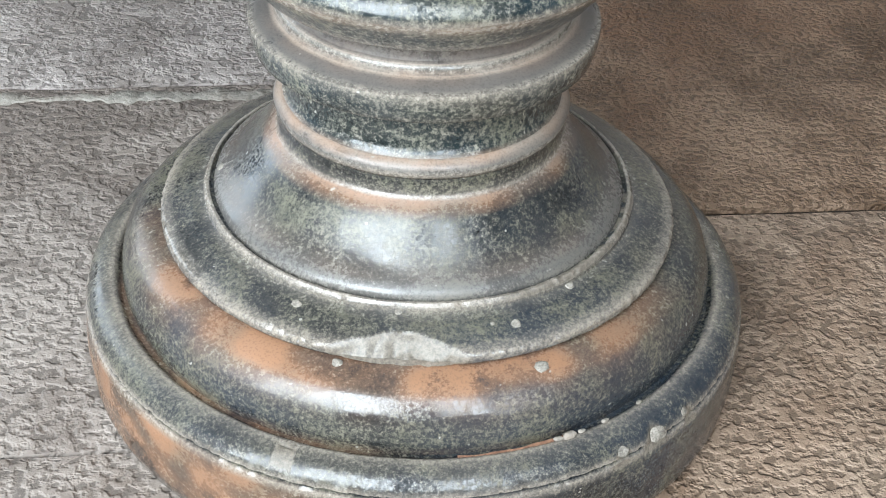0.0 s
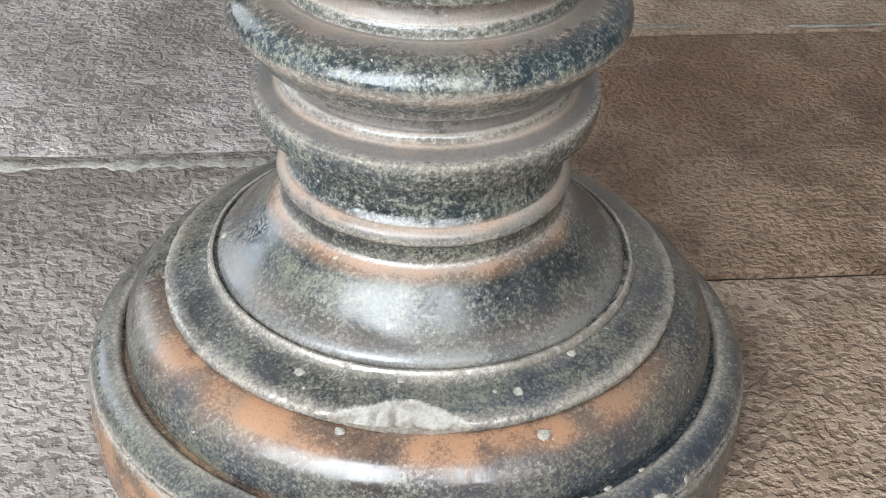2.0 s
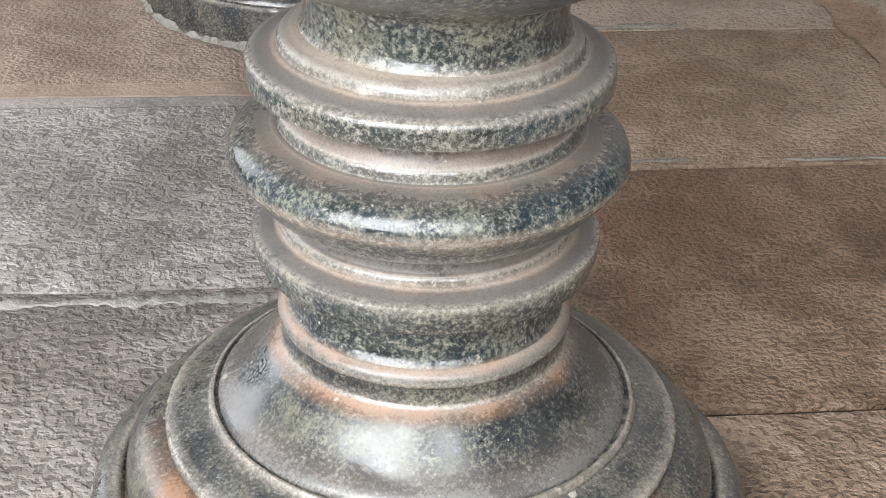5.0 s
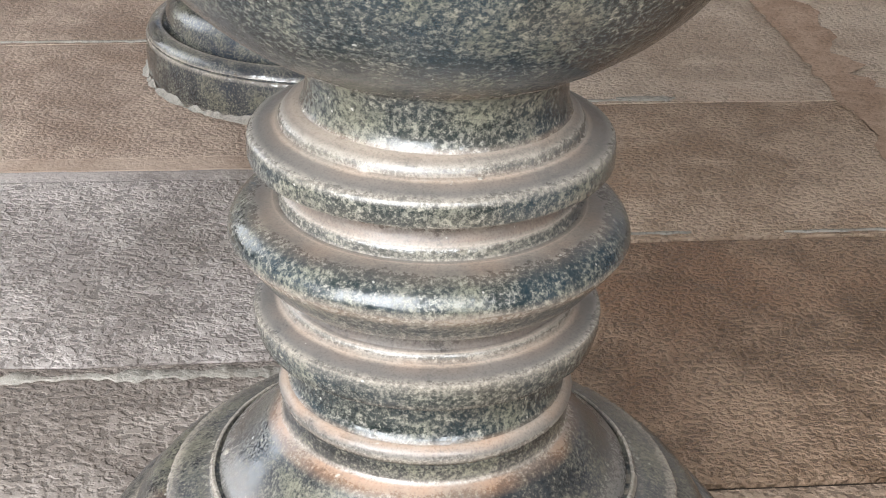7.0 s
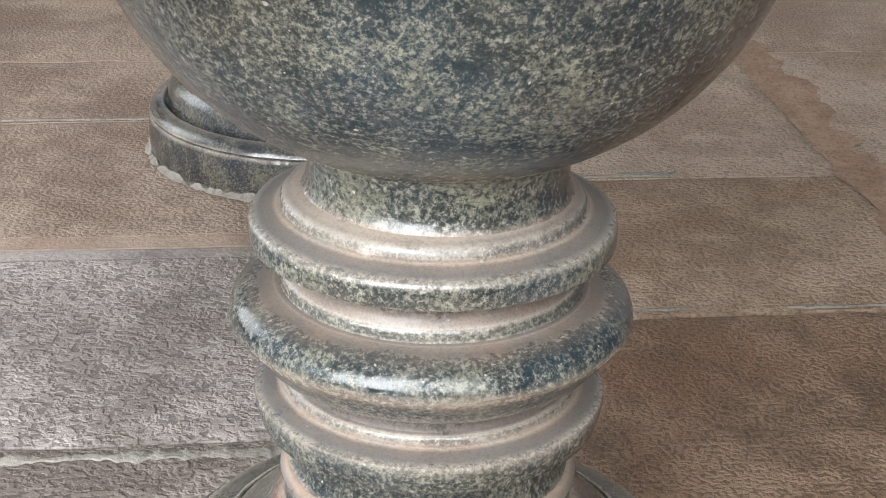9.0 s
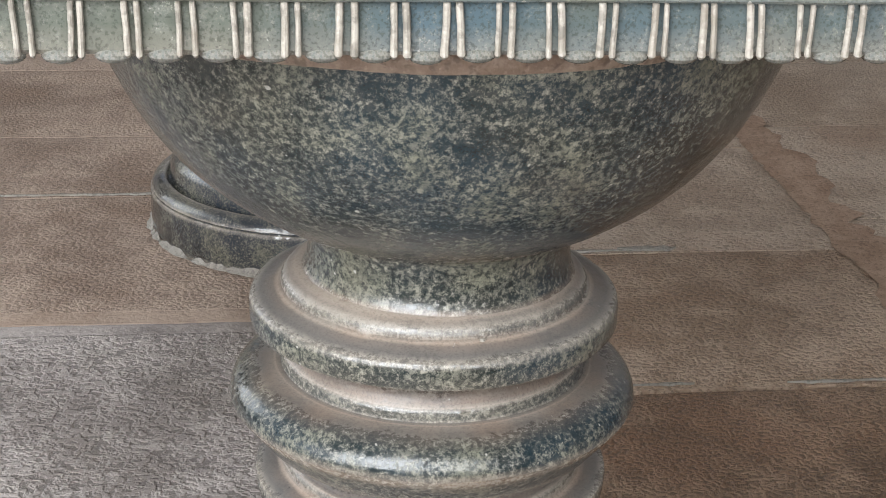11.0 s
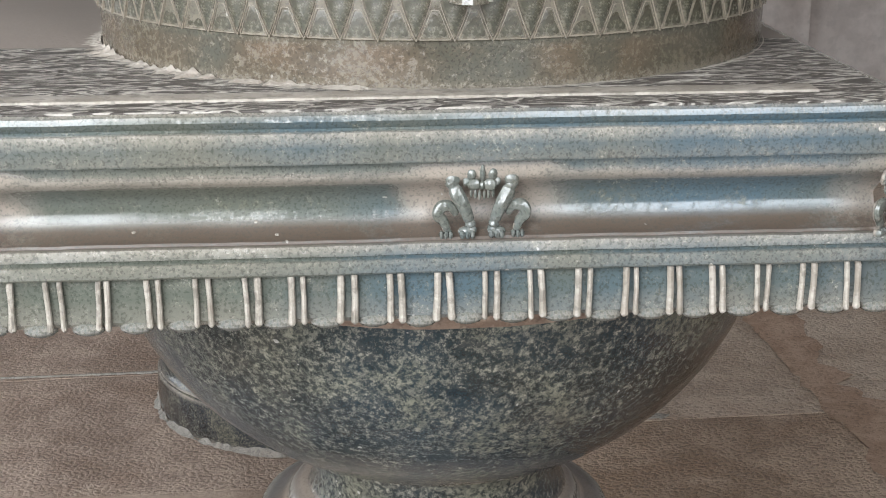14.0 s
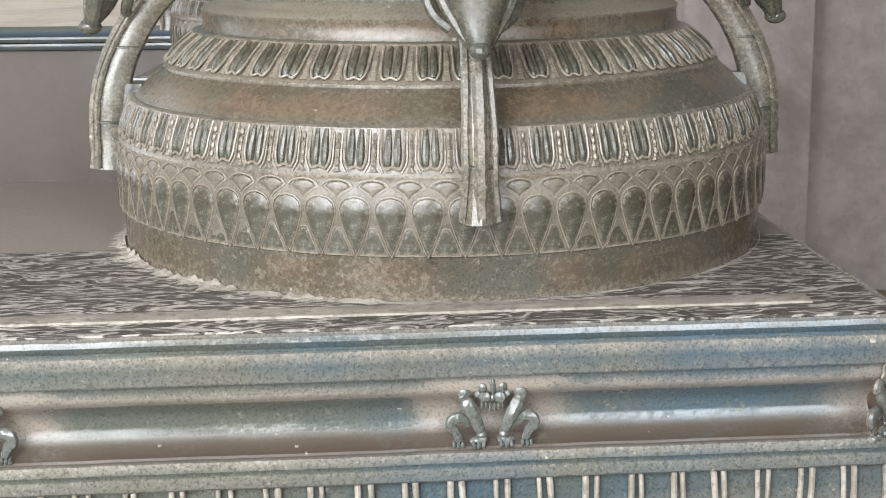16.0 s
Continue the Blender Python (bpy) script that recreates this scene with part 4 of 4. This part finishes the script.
def groove_dirt(top):
    """Dried clay and a rusty twig lodged in the groove between plinth and cushion."""
    bm = bmesh.new()
    lay = bm.verts.layers.float.new("clay")
    arc = [Vector((0.3575 * math.cos(radians(a)), 0.3575 * math.sin(radians(a)), 0.1245 + 0.0008 * math.sin(a * 0.9))) for a in range(-82, -62)]
    sweep(bm, arc, [0.0016 + 0.0026 * (i / 19) ** 2 + 0.0008 * noise.noise(p * 120) for i, p in enumerate(arc)], 8, 0.6, Vector((0, 0, 1)))
    part("clay_streak", bm, M_RUST, top, "rust-brown clay lodged in the groove")
    for a, size in ((-62.5, 0.0085), (-64.5, 0.0055), (-60.0, 0.005), (-55.0, 0.005), (-47.0, 0.004)):
        bm = bmesh.new()
        blob(bm, (0, 0, 0), (size, size * 0.55, size * 0.4), 12)
        for v in bm.verts:
            v.co *= 1 + 0.4 * noise.noise(v.co * 260 + Vector((a, 0, 0)))
        ob = part("clay_lump", bm, M_PLASTER, top, "pale dried clay lump", 60)
        ob.matrix_basis = pose(0.3605 * math.cos(radians(a)), 0.3605 * math.sin(radians(a)), 0.1285, 0, 0, a + 90)


M_RUST = plain_stone("rust_brown_clay", (0.16, 0.075, 0.042), (0.30, 0.16, 0.10), 40, 0.7, 0.5, 0.002, (0.12, 0.06, 0.035), 0.4, 6, 200)
pillar = make_pillar()

# a second pillar of the same make further back
twin = copy_thing(pillar, pose(-0.285, 2.0, 0, 0, 0, 175))
tagged(twin, "dark soapstone pillar with lime at its foot, standing further back")

lichen(pillar)
groove_dirt(pillar)

bm = bmesh.new()  # lime round the foot of the far pillar
rows = [[], [], []]
for k in range(480):
    a = 2 * math.pi * k / 480
    q = 0.6 * noise.noise(Vector((math.cos(a) * 9, math.sin(a) * 9, 4))) + 0.45 * noise.noise(Vector((math.cos(a) * 17, math.sin(a) * 17, 2)))
    for j, (r, z) in enumerate(((0.397, 0.012 + 0.022 * q), (0.402, 0.006 + 0.010 * q), (0.408 + 0.012 * q, 0.0015))):
        rows[j].append(bm.verts.new((r * math.cos(a), r * math.sin(a), max(z, 0.001))))
for a, b in zip(rows, rows[1:]):
    for k in range(480):
        bm.faces.new((a[k], a[(k + 1) % 480], b[(k + 1) % 480], b[k]))
finish("lime_collar", bm, M_MORTAR, twin, "ragged pale lime collar at the foot", 60)

# ---- floor: earth bed and granite flagstones ----
bm = bmesh.new()
box(bm, -9, 9, OPEN_Y - 0.45, 12, -0.34, -0.016)
floor = structure("floor", bm, M_BED, "floor of worn grey and russet granite flagstones")
TH = math.atan(0.11)
fr = random.Random(11)


def flag(a0, a1, b0, b1, material, low_margin=0.006, high_margin=0.006):
    """One flagstone in the turned floor frame, with an uneven rim and a gently waved face."""
    gap, bm = (0.011 if 0 < b0 < 1 else 0.0055) if material in (M_FLAG_R, M_FLAG_S) else 0.0032, bmesh.new()
    na, nb = max(4, min(48, int((a1 - a0) / 0.045))), max(4, min(24, int((b1 - b0) / 0.045)))
    lay = bm.verts.layers.float.new("margin")
    tones = [gap + (b1 - b0 - 2 * gap) * j / nb for j in range(nb + 1)]
    tones = sorted({round(v, 4) for v in tones} | {round(v, 4) for m, s in ((low_margin, 0), (high_margin, 1)) for v in ((m, m + 0.008) if s == 0 else (b1 - b0 - m, b1 - b0 - m - 0.008)) if m > 0.01})
    nb = len(tones) - 1
    grid = []
    for j in range(nb + 1):
        row = []
        for i in range(na + 1):
            a, b = a0 + gap + (a1 - a0 - 2 * gap) * i / na, b0 + tones[j]
            rim = i in (0, na) or j in (0, nb)
            if rim:
                a += 0.003 * noise.noise(Vector((a * 14, b * 14, 1)))
                b += 0.004 * noise.noise(Vector((a * 9, b * 9, 2)))
            z = 0.0022 * noise.noise(Vector((a * 7, b * 7, 3))) + 0.0012 * noise.noise(Vector((a * 24, b * 24, 5))) - (0.004 if rim else 0)
            row.append(bm.verts.new((a, b, z - 0.002)))
            row[-1][lay] = float((low_margin > 0.01 and tones[j] < low_margin + 0.0005) or (high_margin > 0.01 and b1 - b0 - tones[j] < high_margin + 0.0005))
        grid.append(row)
    for j in range(nb):
        for i in range(na):
            bm.faces.new((grid[j][i], grid[j][i + 1], grid[j + 1][i + 1], grid[j + 1][i]))
    edge = grid[0] + [r[-1] for r in grid[1:]] + grid[-1][-2::-1] + [r[0] for r in grid[-2:0:-1]]
    low = [bm.verts.new((v.co.x, v.co.y, -0.03)) for v in edge]
    for k in range(len(edge)):
        j = (k + 1) % len(edge)
        bm.faces.new((edge[k], low[k], low[j], edge[j]))
    ob = finish("flagstone", bm, material, floor, "", 40)
    ob.matrix_basis = pose(0, 0, 0, 0, 0, math.degrees(TH))
    return ob


LEFT = [-4.0, -3.2, -2.5, -1.75, -0.95, -0.187, 0.649, 1.423, 2.206, 2.72, 3.45, 4.2, 5.0, 5.9, 7.0, 8.2]
RIGHT = [-4.6, -3.2, -2.3, -1.5, -0.55, 0.254, 1.054, 1.76, 2.55, 3.3, 4.1, 5.0, 6.1, 7.2, 8.4]
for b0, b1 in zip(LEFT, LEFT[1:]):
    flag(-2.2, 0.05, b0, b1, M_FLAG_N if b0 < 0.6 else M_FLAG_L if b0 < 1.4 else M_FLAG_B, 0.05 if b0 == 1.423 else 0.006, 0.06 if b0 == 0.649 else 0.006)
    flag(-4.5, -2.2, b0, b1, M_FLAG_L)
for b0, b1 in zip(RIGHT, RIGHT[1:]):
    # The flag beside the pillar takes the russet tone with painted shadow.
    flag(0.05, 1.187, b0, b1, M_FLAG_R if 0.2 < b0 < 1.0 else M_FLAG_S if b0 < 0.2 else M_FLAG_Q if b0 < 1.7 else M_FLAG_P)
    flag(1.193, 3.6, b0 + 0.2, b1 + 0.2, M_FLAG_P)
for k in range(-2, 13):
    flag(3.6, 8.0, -3.2 + k * 0.9, -2.3 + k * 0.9, M_FLAG_R)
    flag(-8.5, -4.5, -2.0 + k * 0.9, -1.1 + k * 0.9, M_FLAG_L)


def mortar(a0, a1, b, w, seed, material, label):
    """A ragged smear of mortar along a joint."""
    bm, n = bmesh.new(), max(10, int((a1 - a0) / 0.005))
    rows = [[], [], [], []]
    for i in range(n + 1):
        a = a0 + (a1 - a0) * i / n
        q1, q2 = noise.noise(Vector((a * 16, seed, 0))) + 0.7 * noise.noise(Vector((a * 55, seed, 7))), noise.noise(Vector((a * 22, seed, 5)))
        taper = (0.25 + 1.1 * max(0.0, noise.noise(Vector((a * 7, seed, 9))) + 0.4 + 0.5 * noise.noise(Vector((a * 40, seed, 3))))) * min(1, 8 * i / n, 8 * (n - i) / n)
        lo, hi = w * (0.55 + 0.75 * q1) * taper, w * (0.5 + 0.8 * q2) * taper
        for j, (d, z) in enumerate(((-abs(lo), -0.0035), (-abs(lo) * 0.8, 0.0006), (abs(hi) * 0.8, 0.0008), (abs(hi), -0.0035))):
            rows[j].append(bm.verts.new((a, b + d, z + 0.0007 * q2)))
    for a, c in zip(rows, rows[1:]):
        for i in range(n):
            bm.faces.new((a[i], a[i + 1], c[i + 1], c[i]))
    ob = finish("mortar_patch", bm, material, floor, label, 60)
    ob.matrix_basis = pose(0, 0, 0, 0, 0, math.degrees(TH))


M_RED = plain_stone("red_earth_mortar", (0.34, 0.225, 0.158), (0.46, 0.325, 0.24), 8, 0.75, 0.6, 0.003, (0.25, 0.14, 0.09), 0.4)
mortar(-0.66, -0.06, 0.607, 0.034, 1.0, M_MORTAR, "pale grey-green mortar smeared along a joint")
mortar(-1.9, -0.3, 2.216, 0.008, 3.0, M_MORTAR, "pale mortar along a joint")
mortar(0.2, 0.75, 1.768, 0.009, 4.0, M_MORTAR, "pale mortar along a joint")
mortar(0.34, 0.62, 1.072, 0.010, 6.0, M_MORTAR, "pale mortar crumbs along a cracked joint")
mortar(0.80, 1.12, 1.066, 0.008, 7.0, M_MORTAR, "pale mortar crumbs along a cracked joint")
mortar(0.62, 0.76, 1.78, 0.028, 5.0, M_MORTAR, "pale worn mortar lump in a joint")
bm = bmesh.new()
# red earth filling between two rows of flags
rows = [[], []]
for i in range(240):
    b = -1.5 + i * 0.03
    for j, s in enumerate((-1, 1)):
        q = noise.noise(Vector((b * 6, s * 3.0, 1))) + 0.5 * noise.noise(Vector((b * 20, s * 3.0, 2)))
        rows[j].append(bm.verts.new((1.19 + s * ((0.045 if s < 0 else 0.085) + (0.035 if s < 0 else 0.10) * q), b, 0.0012 + 0.0006 * q)))
for i in range(239):
    bm.faces.new((rows[0][i], rows[1][i], rows[1][i + 1], rows[0][i + 1]))
ob = finish("earth_filling", bm, M_RED, floor, "red earth filling between two rows of flagstones", 60)
ob.matrix_basis = pose(0, 0, 0, 0, 0, math.degrees(TH))

# dry straw and fluff caught between plinth and floor joint
bm = bmesh.new()
sr = random.Random(8)
for k in range(70):
    a = radians(sr.uniform(22, 44))
    r = sr.uniform(0.402, 0.43)
    p = Vector((r * math.cos(a), r * math.sin(a), sr.uniform(0.002, 0.006)))
    d = Vector((sr.uniform(-1, 1), sr.uniform(-1, 1), sr.uniform(-.1, .35))).normalized() * sr.uniform(0.008, 0.022)
    sweep(bm, [p, p + d * 0.5 + Vector((0, 0, 0.002)), p + d], [0.0007, 0.0008, 0.0005], 4, 1.0, Vector((0.3, 0.2, 1)))
M_STRAW = plain_stone("dark_dry_fluff", (0.03, 0.024, 0.018), (0.07, 0.055, 0.04), 40, 0.8, 0.2, 0.001)
tagged(finish("straw_litter", bm, M_STRAW, None), "dark dry straw and fluff by the plinth", "litter", "", "stuff")
